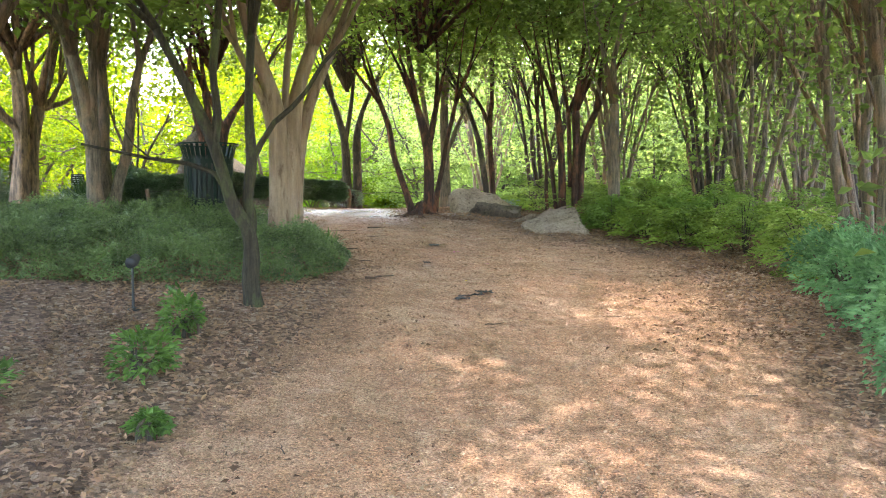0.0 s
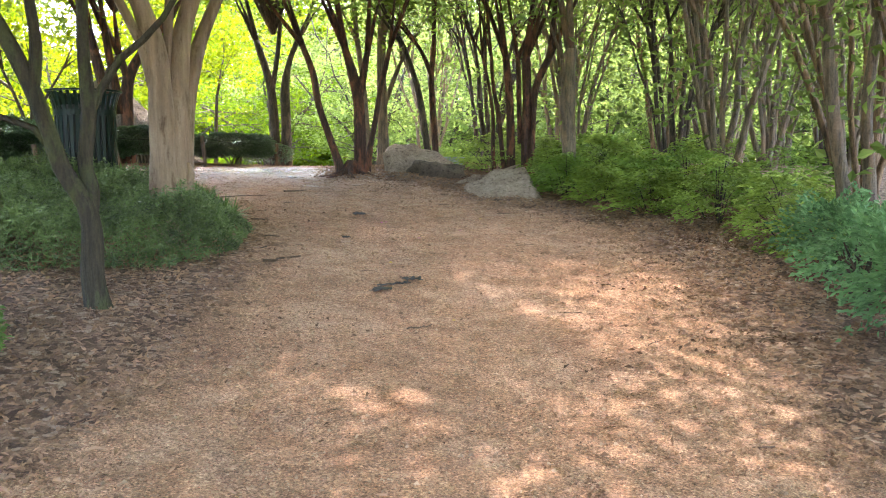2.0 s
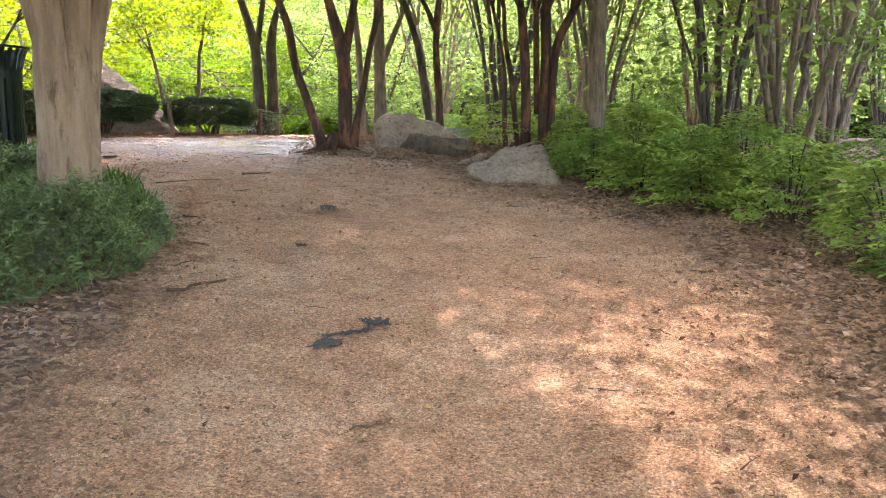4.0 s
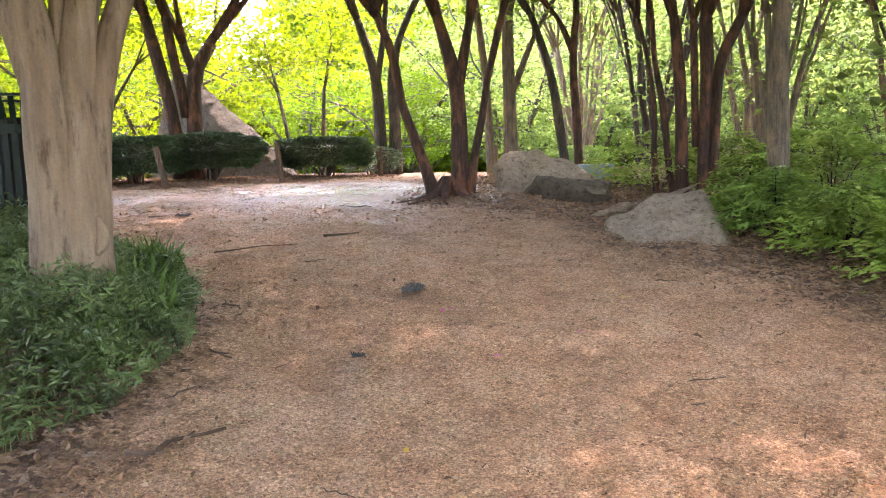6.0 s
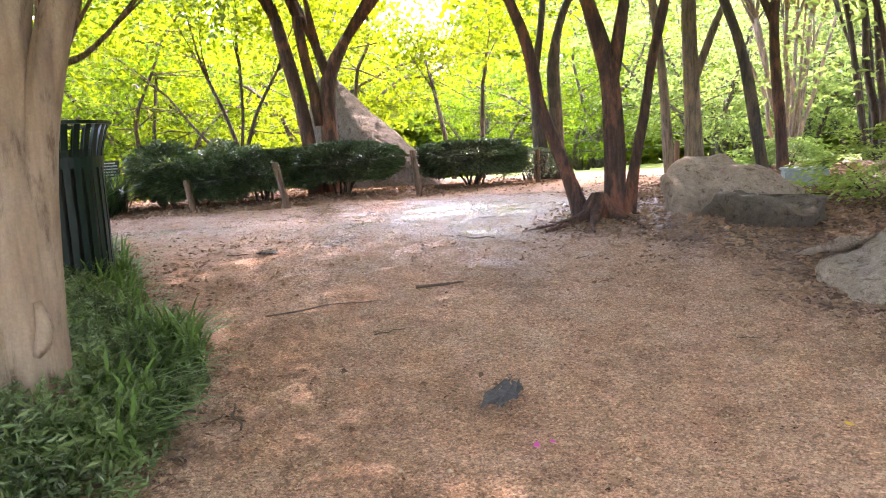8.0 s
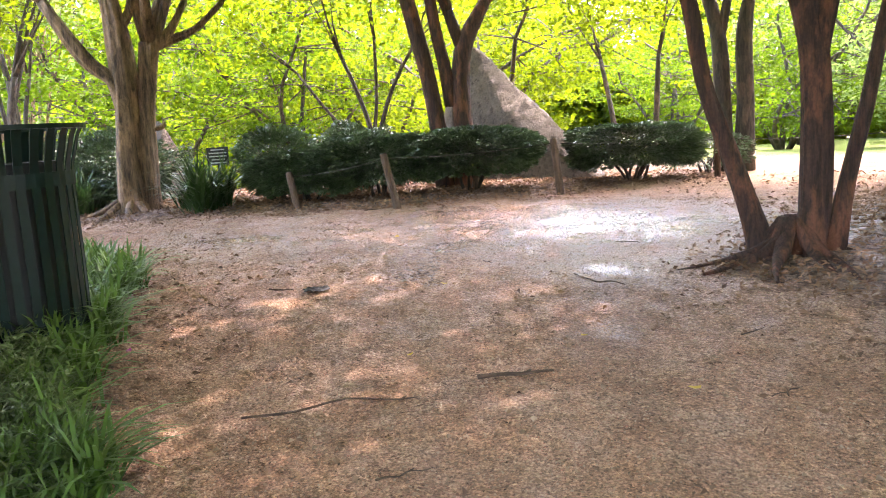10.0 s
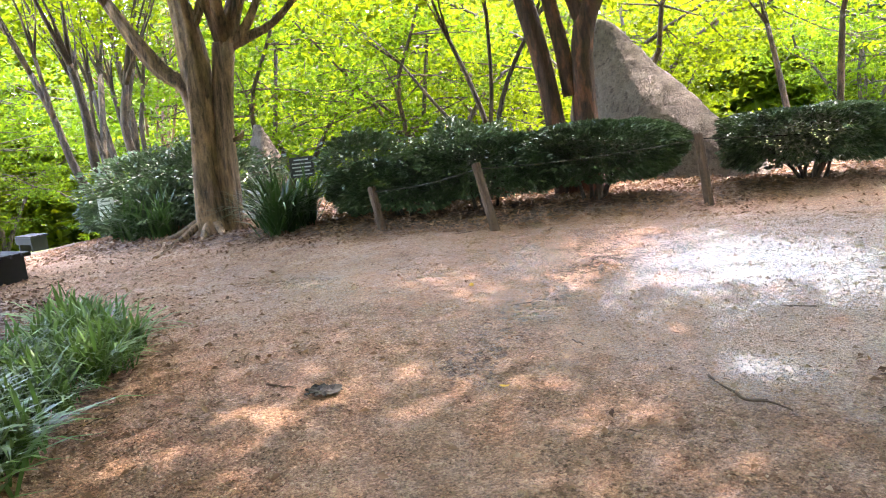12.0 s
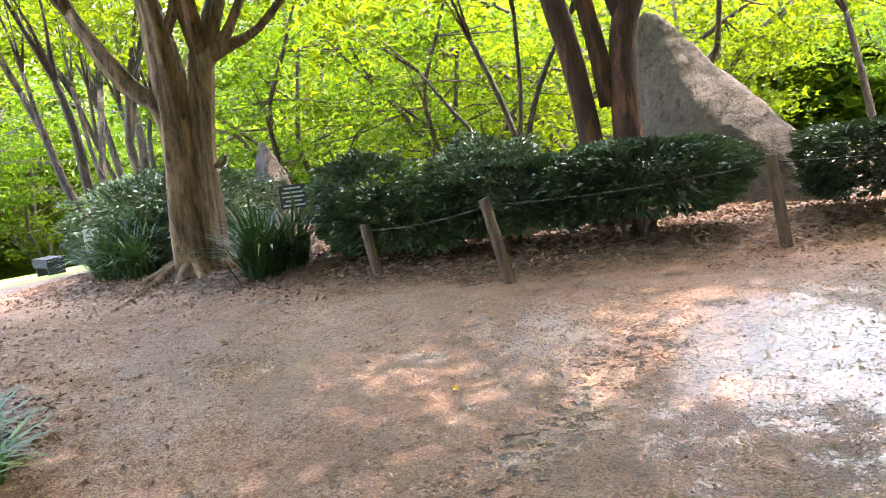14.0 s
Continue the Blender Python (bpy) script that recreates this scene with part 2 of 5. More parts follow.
def ground_material():
    m, nt, b = material("ground_soil", 0.95)
    v = coords(nt)
    att = {}
    for k in ("path", "wet", "lawn", "track"):
        a = nt.nodes.new("ShaderNodeAttribute")
        a.attribute_name = k
        att[k] = a.outputs["Fac"]
    broad, mid, fine, grit = noise_tex(nt, v, 0.7, 4), noise_tex(nt, v, 4.5, 5, 0.65), noise_tex(nt, v, 34, 5, 0.7), noise_tex(nt, v, 95, 4, 0.8)
    # decomposed granite
    dg = ramp(nt, calc(nt, "ADD", calc(nt, "MULTIPLY", broad, 0.45), calc(nt, "MULTIPLY", mid, 0.55)), (0.36, (0.33, 0.168, 0.092)), (0.5, (0.43, 0.243, 0.146)), (0.64, (0.51, 0.322, 0.213)))
    dg = mix(nt, 0.55, dg, ramp(nt, fine, (0.3, (0.22, 0.2, 0.18)), (0.5, (0.5, 0.5, 0.5)), (0.7, (0.78, 0.78, 0.78))), "OVERLAY")
    dg = mix(nt, 0.85, dg, ramp(nt, grit, (0.32, (0.08, 0.07, 0.06)), (0.5, (0.5, 0.5, 0.5)), (0.68, (0.95, 0.93, 0.91))), "OVERLAY")
    grain = node(nt, "TexVoronoi", Scale=80.0)
    nt.links.new(v, grain.inputs["Vector"])
    gsep = nt.nodes.new("ShaderNodeSeparateColor")
    nt.links.new(grain.outputs["Color"], gsep.inputs[0])
    dg = mix(nt, 0.6, dg, ramp(nt, gsep.outputs[0], (0.0, (0.12, 0.11, 0.10)), (0.2, (0.42, 0.42, 0.42)), (0.75, (0.54, 0.54, 0.54)), (1.0, (0.93, 0.92, 0.90))), "OVERLAY")
    stain = noise_tex(nt, v, 1.7, 7, 0.72)
    dg = mix(nt, 1.0, dg, ramp(nt, stain, (0.34, (0.70, 0.68, 0.67)), (0.5, (0.95, 0.95, 0.95)), (0.66, (1.06, 1.05, 1.05))), "MULTIPLY")
    # leaf litter
    vor = node(nt, "TexVoronoi", Scale=26.0)
    warp = nt.nodes.new("ShaderNodeVectorMath")
    warp.operation = "ADD"
    nz = node(nt, "TexNoise", Scale=14.0, Detail=3.0)
    nt.links.new(v, nz.inputs["Vector"])
    sc = nt.nodes.new("ShaderNodeVectorMath")
    sc.operation = "SCALE"
    sc.inputs["Scale"].default_value = 0.12
    nt.links.new(nz.outputs["Color"], sc.inputs[0])
    nt.links.new(v, warp.inputs[0])
    nt.links.new(sc.outputs[0], warp.inputs[1])
    nt.links.new(warp.outputs[0], vor.inputs["Vector"])
    sep = nt.nodes.new("ShaderNodeSeparateColor")
    nt.links.new(vor.outputs["Color"], sep.inputs[0])
    lit = ramp(nt, sep.outputs[0], (0.0, (0.08, 0.045, 0.03)), (0.45, (0.19, 0.11, 0.07)), (0.8, (0.30, 0.18, 0.12)), (1.0, (0.42, 0.30, 0.22)))
    lit = mix(nt, 0.5, lit, ramp(nt, fine, (0.3, (0.15, 0.15, 0.15)), (0.7, (0.75, 0.75, 0.75))), "OVERLAY")
    # the path's ragged border
    edge = calc(nt, "ADD", att["path"], calc(nt, "MULTIPLY", calc(nt, "SUBTRACT", mid, 0.5), 1.3))
    edge = calc(nt, "ADD", edge, calc(nt, "MULTIPLY", calc(nt, "SUBTRACT", fine, 0.5), 0.8))
    pf = calc(nt, "MULTIPLY_ADD", edge, 3.0)
    pf.node.inputs[2].default_value = 0.5
    pf.node.use_clamp = True
    col = mix(nt, pf, lit, dg)
    grass = ramp(nt, calc(nt, "ADD", calc(nt, "MULTIPLY", fine, 0.5), calc(nt, "MULTIPLY", mid, 0.5)), (0.3, (0.10, 0.15, 0.02)), (0.7, (0.25, 0.30, 0.055)))
    col = mix(nt, att["lawn"], col, grass)
    # water lies in the hollows of the trodden ground
    wf = calc(nt, "ADD", att["wet"], calc(nt, "MULTIPLY", calc(nt, "SUBTRACT", mid, 0.5), 1.1))
    damp = calc(nt, "MULTIPLY", calc(nt, "ADD", wf, 0.55), 1.2, True)
    wf = calc(nt, "ADD", wf, calc(nt, "MULTIPLY", calc(nt, "SUBTRACT", fine, 0.5), 1.0))
    wf = calc(nt, "ADD", wf, calc(nt, "MULTIPLY", calc(nt, "SUBTRACT", grit, 0.5), 1.2))
    wf = calc(nt, "ADD", wf, calc(nt, "MULTIPLY", att["track"], 0.1))
    wf = calc(nt, "MULTIPLY", calc(nt, "ADD", wf, 0.26), 1.5, True)
    col = mix(nt, damp, col, mix(nt, 1.0, col, (0.66, 0.64, 0.63), "MULTIPLY"))
    # tyre cleats pressed into the mud
    cleat = node(nt, "TexVoronoi", Scale=17.0)
    nt.links.new(warp.outputs[0], cleat.inputs["Vector"])
    tread = calc(nt, "MULTIPLY", calc(nt, "MULTIPLY", calc(nt, "SUBTRACT", 0.50, cleat.outputs["Distance"]), 5.0, True), calc(nt, "MULTIPLY", att["track"], 1.6, True), True)
    col = mix(nt, tread, col, mix(nt, 1.0, col, (0.40, 0.37, 0.36), "MULTIPLY"))
    nt.links.new(col, b.inputs["Base Color"])
    rough = calc(nt, "SUBTRACT", calc(nt, "SUBTRACT", 0.95, calc(nt, "MULTIPLY", damp, 0.16)), calc(nt, "MULTIPLY", wf, 0.56))
    nt.links.new(rough, b.inputs["Roughness"])
    hgt = calc(nt, "ADD", calc(nt, "MULTIPLY", fine, 0.7), calc(nt, "MULTIPLY", grit, 0.25))
    hgt = calc(nt, "SUBTRACT", hgt, calc(nt, "MULTIPLY", grain.outputs["Distance"], 0.35))
    hgt = calc(nt, "MULTIPLY", hgt, calc(nt, "SUBTRACT", 1.0, calc(nt, "MULTIPLY", wf, 0.92)))
    hgt = calc(nt, "SUBTRACT", hgt, calc(nt, "MULTIPLY", tread, 0.5))
    bump(nt, b, hgt, 1.0, 0.035)
    return m


GROUND = ground_material()


# ---------------------------------------------------------------- lie of the land
def H(x, y):
    """Height of the ground: a slope up to a level crest, then falling away."""
    x, y = np.asarray(x, float), np.asarray(y, float)
    u = y - 0.45 * np.clip(x, -4, 2.5)
    h = 1.5 - 0.15 * np.logaddexp(0, (15.2 - u) / 1.2)
    h = 0.02 + 0.25 * np.logaddexp(0, (h - 0.02) / 0.25)
    h = h + 0.15 * np.exp(-((x + 3.4) ** 2 + (y - 11.4) ** 2) / 0.32)
    return h - 0.0525 * np.logaddexp(0, (y - 20) / 1.5) - 0.10 * np.logaddexp(0, (-x - 9.6) / 1.0)


PATH = [(-1.6, -12), (-1.5, 0), (-1.42, 3.8), (-1.15, 5.2), (-0.95, 6.5), (-0.95, 9.0), (-1.15, 9.9), (-1.75, 10.8), (-3.0, 11.7), (-3.9, 12.5), (-4.8, 13.0), (-8, 13.0), (-13, 12.6),
        (-30, 11), (-30, 13), (-13, 14.2), (-9, 14.2), (-7.6, 14.6), (-6.6, 15.1), (-5.6, 15.6), (-4.3, 16.2), (-3.3, 17.4), (-2.5, 19.4), (-2.4, 26), (-0.2, 26), (-0.1, 18),
        (-0.7, 15.6), (-0.8, 14.3), (0.2, 13.9), (0.9, 13.3), (1.2, 12.3), (2.3, 11.6), (2.9, 10.6), (3.0, 9.0), (2.5, 6.0), (2.2, 3.5), (2.4, 0), (2.4, -12)]


def inside_distance(px, py, poly):
    """Signed distance to a polygon, positive inside."""
    d = np.full(px.shape, 1e9)
    odd = np.zeros(px.shape, bool)
    for (ax, ay), (bx, by) in zip(poly, poly[1:] + poly[:1]):
        ex, ey = bx - ax, by - ay
        s = np.clip(((px - ax) * ex + (py - ay) * ey) / (ex * ex + ey * ey), 0, 1)
        d = np.minimum(d, np.hypot(px - ax - s * ex, py - ay - s * ey))
        if ay != by:
            odd ^= ((ay > py) != (by > py)) & (px < ex * (py - ay) / (by - ay) + ax)
    return np.where(odd, d, -d)


def mesh_from(name, verts, faces, mat, smooth=False):
    me = bpy.data.meshes.new(name)
    me.from_pydata(verts if isinstance(verts, list) else verts.tolist(), [], faces if isinstance(faces, list) else faces.tolist())
    if smooth:
        me.polygons.foreach_set("use_smooth", [True] * len(me.polygons))
    me.materials.append(mat)
    me.update()
    return me


def axis(a, b, step, far):
    mid = list(np.arange(a, b, step))
    out, s = [], step
    p = b
    while p < far:
        out.append(p)
        s *= 1.22
        p += s
    low, s, p = [], step * 1.22, a - step * 1.22
    while p > -far:
        low.append(p)
        s *= 1.22
        p -= s
    return np.array(sorted(low) + mid + out)


def build_ground():
    xs, ys = axis(-9, 5, 0.075, 320), axis(2.5, 18.5, 0.075, 320)
    X, Y = np.meshgrid(xs, ys)
    Z = H(X, Y)
    near = (X > -12) & (X < 8) & (Y > -2) & (Y < 22)
    sd = inside_distance(X, Y, PATH)
    lump = np.zeros(X.shape)
    for i, j in np.argwhere(near):
        p = Vector((X[i, j], Y[i, j], 0.0))
        lump[i, j] = 0.035 * noise.noise(p * 0.9) + 0.014 * noise.noise(p * 3.1) + 0.007 * noise.noise(p * 8.0)
    Z = Z + lump + np.where(near, np.clip(-sd, 0, 0.6) * 0.06, 0)
    # wheel ruts that run round the bend
    track = np.exp(-((X + 2.38 + 0.32 * (Y - 13.44)) / 0.17) ** 2) * np.clip((Y - 13.1) / 0.3, 0, 1) * np.clip((15.6 - Y) / 0.4, 0, 1)
    tread = np.zeros(X.shape)
    for i, j in np.argwhere(track > 0.05):
        p = Vector((X[i, j], Y[i, j], 3.0))
        tread[i, j] = noise.noise(p * 7.0) + 0.6 * noise.noise(p * 14.0)
    Z = Z + track * (0.03 * tread - 0.014)
    ny, nx = X.shape
    verts = np.stack([X, Y, Z], -1).reshape(-1, 3)
    k = (np.arange(ny - 1)[:, None] * nx + np.arange(nx - 1)[None]).reshape(-1)
    faces = np.stack([k, k + 1, k + nx + 1, k + nx], -1)
    me = mesh_from("ground", verts, faces, GROUND, True)

    def attribute(key, values):
        me.attributes.new(key, "FLOAT", "POINT").data.foreach_set("value", values.reshape(-1).astype(np.float32))
    attribute("path", np.clip(sd, -2, 2))
    wet = np.maximum.reduce([0.80 - np.hypot((X + 2.5) / 2.0, (Y - 15.5) / 1.1) * 0.62,
                             0.55 - np.hypot((X + 4.6) / 1.5, (Y - 14.0) / 0.55) * 0.62,
                             0.55 - np.hypot((X + 1.32) / 0.48, (Y - 13.97) / 0.34) * 0.6,
                             0.2 - np.hypot((X + 0.9) / 0.55, (Y - 13.1) / 0.45) * 0.6,
                             0.05 - np.hypot((X + 0.2) / 0.3, (Y - 9.6) / 0.25) * 0.6,
                             0.40 - np.hypot((X + 2.7) / 3.2, (Y - 14.7) / 1.7) * 0.45])
    attribute("wet", np.clip(wet, -1, 1))
    far = np.clip((Y - 23) / 4, 0, 1)
    far = np.maximum(far, np.clip((-X - 13) / 4, 0, 1) * np.clip((np.abs(Y - 13.2) - 1.2) / 1.0, 0, 1))
    far = np.maximum(far, np.clip((np.hypot(X, Y - 10) - 26) / 6, 0, 1))
    attribute("lawn", far)
    attribute("track", track)
    ob = new("ground", me)
    tagged(ob, "gravelly tan granite path winding between brown leaf-littered garden beds", "ground", kind="structure")
    return ob


build_ground()


# ---------------------------------------------------------------- building blocks
def part(name, me, mat, parent, label=""):
    """Links a mesh or bmesh as one mesh object under a thing or a part."""
    if isinstance(me, bmesh.types.BMesh):
        bm, me = me, bpy.data.meshes.new(name)
        bm.to_mesh(me)
        bm.free()
        me.materials.append(mat)
    ob = new(name, me)
    ob.parent = parent
    if label:
        ob["label"] = label
    return ob


def thing(name, x, y, z, label, category, group="", kind="", rz=0.0):
    ob = new(name)
    ob.matrix_basis = pose(x, y, z, 0, 0, rz)
    return tagged(ob, label, category, group, kind)


def tube_data(lines, sides=8, wobble=0.0, seed=0, flute=0.35, fine=True):
    """Swept round limbs: each line is a list of (x, y, z, radius), smoothed by a spline."""
    rng = np.random.default_rng(seed)
    V, Fc = [], []
    for line in lines:
        P = np.array(line, float)
        if len(P) > 2 and fine:
            # Catmull-Rom refinement
            Q = np.vstack([2 * P[0] - P[1], P, 2 * P[-1] - P[-2]])
            out = []
            for i in range(1, len(Q) - 2):
                for s in (0.0, 0.34, 0.67):
                    a, b, c, d = Q[i - 1], Q[i], Q[i + 1], Q[i + 2]
                    out.append(0.5 * (2 * b + (c - a) * s + (2 * a - 5 * b + 4 * c - d) * s * s + (3 * b - a - 3 * c + d) * s ** 3))
            P = np.array(out + [P[-1]])
        P[:, 3] = np.maximum(P[:, 3], 0.0025)
        T = np.gradient(P[:, :3], axis=0)
        T /= np.linalg.norm(T, axis=1)[:, None] + 1e-9
        ref = np.array([1.0, 0.1, 0.0]) if abs(T[0][0]) < 0.8 else np.array([0.0, 1.0, 0.1])
        start = len(V)
        ph = rng.uniform(0, 6.28, 3)
        for i, (p, t) in enumerate(zip(P, T)):
            u = np.cross(t, ref)
            u /= np.linalg.norm(u) + 1e-9
            w = np.cross(t, u)
            for k in range(sides):
                a = 2 * math.pi * k / sides
                r = p[3] * (1 + wobble * (math.sin(2 * a + ph[0] + i * 0.35) * 0.6 + math.sin(3 * a + ph[1] - i * 0.22) * 0.5 + math.sin(7 * a + ph[2] + i * 0.1) * flute + 0.4 * math.sin(i * 0.9 + ph[2])))
                V.append((p[:3] + r * (math.cos(a) * u + math.sin(a) * w)).tolist())
        n = len(P)
        for i in range(n - 1):
            for k in range(sides):
                k2 = (k + 1) % sides
                Fc.append((start + i * sides + k, start + i * sides + k2, start + (i + 1) * sides + k2, start + (i + 1) * sides + k))
        Fc.append(tuple(start + (n - 1) * sides + k for k in range(sides)))
        Fc.append(tuple(start + k for k in reversed(range(sides))))
    return V, Fc


def tubes(name, lines, mat, sides=8, wobble=0.0, seed=0, fine=True):
    V, Fc = tube_data(lines, sides, wobble, seed, fine=fine)
    return mesh_from(name, V, Fc, mat, True)


def leaf_mesh(name, centres, length, width, mat, rng, up=0.25, droop=0.0, heading=None, flat=0.6):
    """Folded leaf blades, two triangles each, at the given centres."""
    n = len(centres)
    d = rng.normal(size=(n, 3)) if heading is None else heading + rng.normal(size=(n, 3)) * 0.35
    d[:, 2] = d[:, 2] * flat - droop
    d /= np.linalg.norm(d, axis=1)[:, None] + 1e-9
    nrm = rng.normal(size=(n, 3)) * 0.8
    nrm[:, 2] += up * 4
    side = np.cross(d, nrm)
    side /= np.linalg.norm(side, axis=1)[:, None] + 1e-9
    nn = np.cross(side, d)
    L = (length * rng.uniform(0.65, 1.3, n))[:, None]
    Wd = (width * rng.uniform(0.7, 1.25, n))[:, None]
    a = centres - d * L * 0.5
    tip = centres + d * L * 0.5 - nn * L * 0.08
    l = centres + side * Wd * 0.5 + nn * Wd * 0.22 - d * L * 0.08
    r = centres - side * Wd * 0.5 + nn * Wd * 0.22 - d * L * 0.08
    V = np.stack([a, l, tip, r], 1).reshape(-1, 3)
    k = np.arange(n) * 4
    Fc = np.stack([np.stack([k, k + 2, k + 1], -1), np.stack([k, k + 3, k + 2], -1)], 1).reshape(-1, 3)
    return mesh_from(name, V, Fc, mat)


def clumped(rng, centres, spread, per):
    """Points gathered round centres."""
    idx = np.repeat(np.arange(len(centres)), per)
    return centres[idx] + rng.normal(size=(len(idx), 3)) * np.asarray(spread)


def grow(rng, stems, top, reach):
    """Carries stems on upward into forking limbs; gives the limbs and where the leaves sit."""
    limbs, tips = [], []
    for s in stems:
        if s[-1][2] < 1.7:
            continue
        p, q = np.array(s[-1]), np.array(s[-2])
        d = (p - q)[:3]
        d /= np.linalg.norm(d)
        for k in range(3):
            line = [tuple(p)]
            c, dd, r = p[:3].copy(), d.copy(), p[3] * (0.85 if k == 0 else 0.5)
            steps = 5
            for i in range(steps):
                out = np.array([p[0], p[1], 0]) * 0.25 + rng.normal(size=3) * np.array([0.32, 0.32, 0.1]) + np.array([0, 0, 0.25])
                dd = dd + out * (0.5 if i else 0.8)
                dd /= np.linalg.norm(dd)
                c = c + dd * (top - p[2]) / steps * rng.uniform(0.8, 1.15)
                r *= 0.72
                line.append((*c, r))
                if i >= 1:
                    for _ in range(2):
                        tips.append(c + rng.normal(size=3) * np.array([reach, reach, reach * 0.5]) * 0.5)
                    b = c + rng.normal(size=3) * np.array([reach, reach, 0.3]) * 0.6 + np.array([0, 0, 0.25])
                    limbs.append([(*c, r * 0.6), (*((b + c) / 2 + rng.normal(size=3) * 0.08), r * 0.45), (*b, 0.008)])
                    tips.append(b)
            limbs.append(line)
    return limbs, np.array(tips)


def tree(x, y, stems, bark, leaf, label, seed, top=6.4, reach=1.6, per=62, size=0.125, sides=10, wobble=0.08, extra=(), roots=0, low=0, group="", over=0.0, root_size=1.0, dense=54):
    """A garden tree from its stems; extra: small side shoots; roots: surface roots."""
    rng = np.random.default_rng(seed)
    ob = thing("tree", x, y, float(H(x, y)) - 0.02, label, "tree", group)
    part("trunk", tubes("trunk", list(stems), bark, sides, wobble, seed), bark, ob)
    limbs, tips = grow(rng, stems, top, reach)
    lines = limbs + list(extra)
    if lines:
        part("limb", tubes("limb", lines, bark, 5, 0.03, seed, False), bark, ob)
    if roots:
        rl = []
        for k in range(roots):
            a = 2 * math.pi * k / roots + rng.uniform(-0.3, 0.3)
            rr, r0 = rng.uniform(0.35, 0.75), stems[0][0][3]
            bend = rng.uniform(-0.4, 0.4)
            k0 = root_size
            rl.append([(math.cos(a) * r0 * 0.4, math.sin(a) * r0 * 0.4, 0.20 * k0, 0.042 * k0), (math.cos(a) * r0 * 1.2 * k0, math.sin(a) * r0 * 1.2 * k0, 0.06 * k0, 0.04 * k0),
                       (math.cos(a + bend * 0.5) * (r0 + rr * 0.5), math.sin(a + bend * 0.5) * (r0 + rr * 0.5), 0.005, 0.022 * k0), (math.cos(a + bend) * (r0 + rr), math.sin(a + bend) * (r0 + rr), -0.02, 0.010)])
        part("root", tubes("root", rl, bark, 6, 0.15, seed), bark, ob)
    if len(tips):
        if low:
            tips = np.vstack([tips, np.stack([rng.uniform(-1.6, 1.6, low), rng.uniform(-1.6, 1.6, low), rng.uniform(1.1, 3.4, low)], -1)])
        pts = clumped(rng, tips, (0.26, 0.26, 0.17), per)
        part("crown", leaf_mesh("crown", pts, size, size * 0.55, leaf, rng), leaf, ob)
        if over:
            # upper storey carried out over the path, added mostly out of view for shade
            n = int(22 * over * over)
            a, q = rng.uniform(0, 6.283, n), np.sqrt(rng.uniform(0, 1, n)) * over
            heads_ = np.stack([np.cos(a) * q, np.sin(a) * q, 4.7 + 2.0 * rng.uniform(0, 1, n) * (1 - 0.4 * q / over)], -1)
            pts = clumped(rng, heads_, (0.25, 0.25, 0.13), dense)
            part("upper_crown", leaf_mesh("upper_crown", pts, 0.15, 0.085, leaf, rng, up=0.5), leaf, ob)
            spokes = []
            for h in heads_[:: max(1, n // 26)]:
                spokes.append([(0.0, 0.0, 3.0, 0.05), (h[0] * 0.4, h[1] * 0.4, 3.0 + (h[2] - 3.0) * 0.6, 0.035), (*h, 0.01)])
            part("bough", tubes("bough", spokes, bark, 5, 0.05, seed, False), bark, ob)
    return ob


def vase(rng, n, height=2.2, spread=0.5, r=0.06):
    """Stems that rise together from one stool and lean apart."""
    out = []
    for k in range(n):
        a = 2 * math.pi * k / n + rng.uniform(-0.5, 0.5)
        f = rng.uniform(0.35, 1.0) * spread
        b = rng.uniform(0.04, 0.16)
        rr = r * rng.uniform(0.6, 1.25)
        line = []
        for i in range(5):
            s = i / 4
            line.append((math.cos(a) * (b + f * s ** 1.3) + rng.normal() * 0.03, math.sin(a) * (b + f * s ** 1.3) + rng.normal() * 0.03, -0.05 + height * s, rr * (1.25 - 0.5 * s)))
        out.append(line)
        if rng.random() < 0.6:
            i = rng.integers(2, 4)
            p = line[i]
            o = rng.uniform(0.15, 0.4)
            out.append([p, (p[0] + math.cos(a + 1) * o * 0.5, p[1] + math.sin(a + 1) * o * 0.5, p[2] + 0.45, rr * 0.6), (p[0] + math.cos(a + 1) * o, p[1] + math.sin(a + 1) * o, max(height, p[2] + 0.9), rr * 0.5)])
    return out


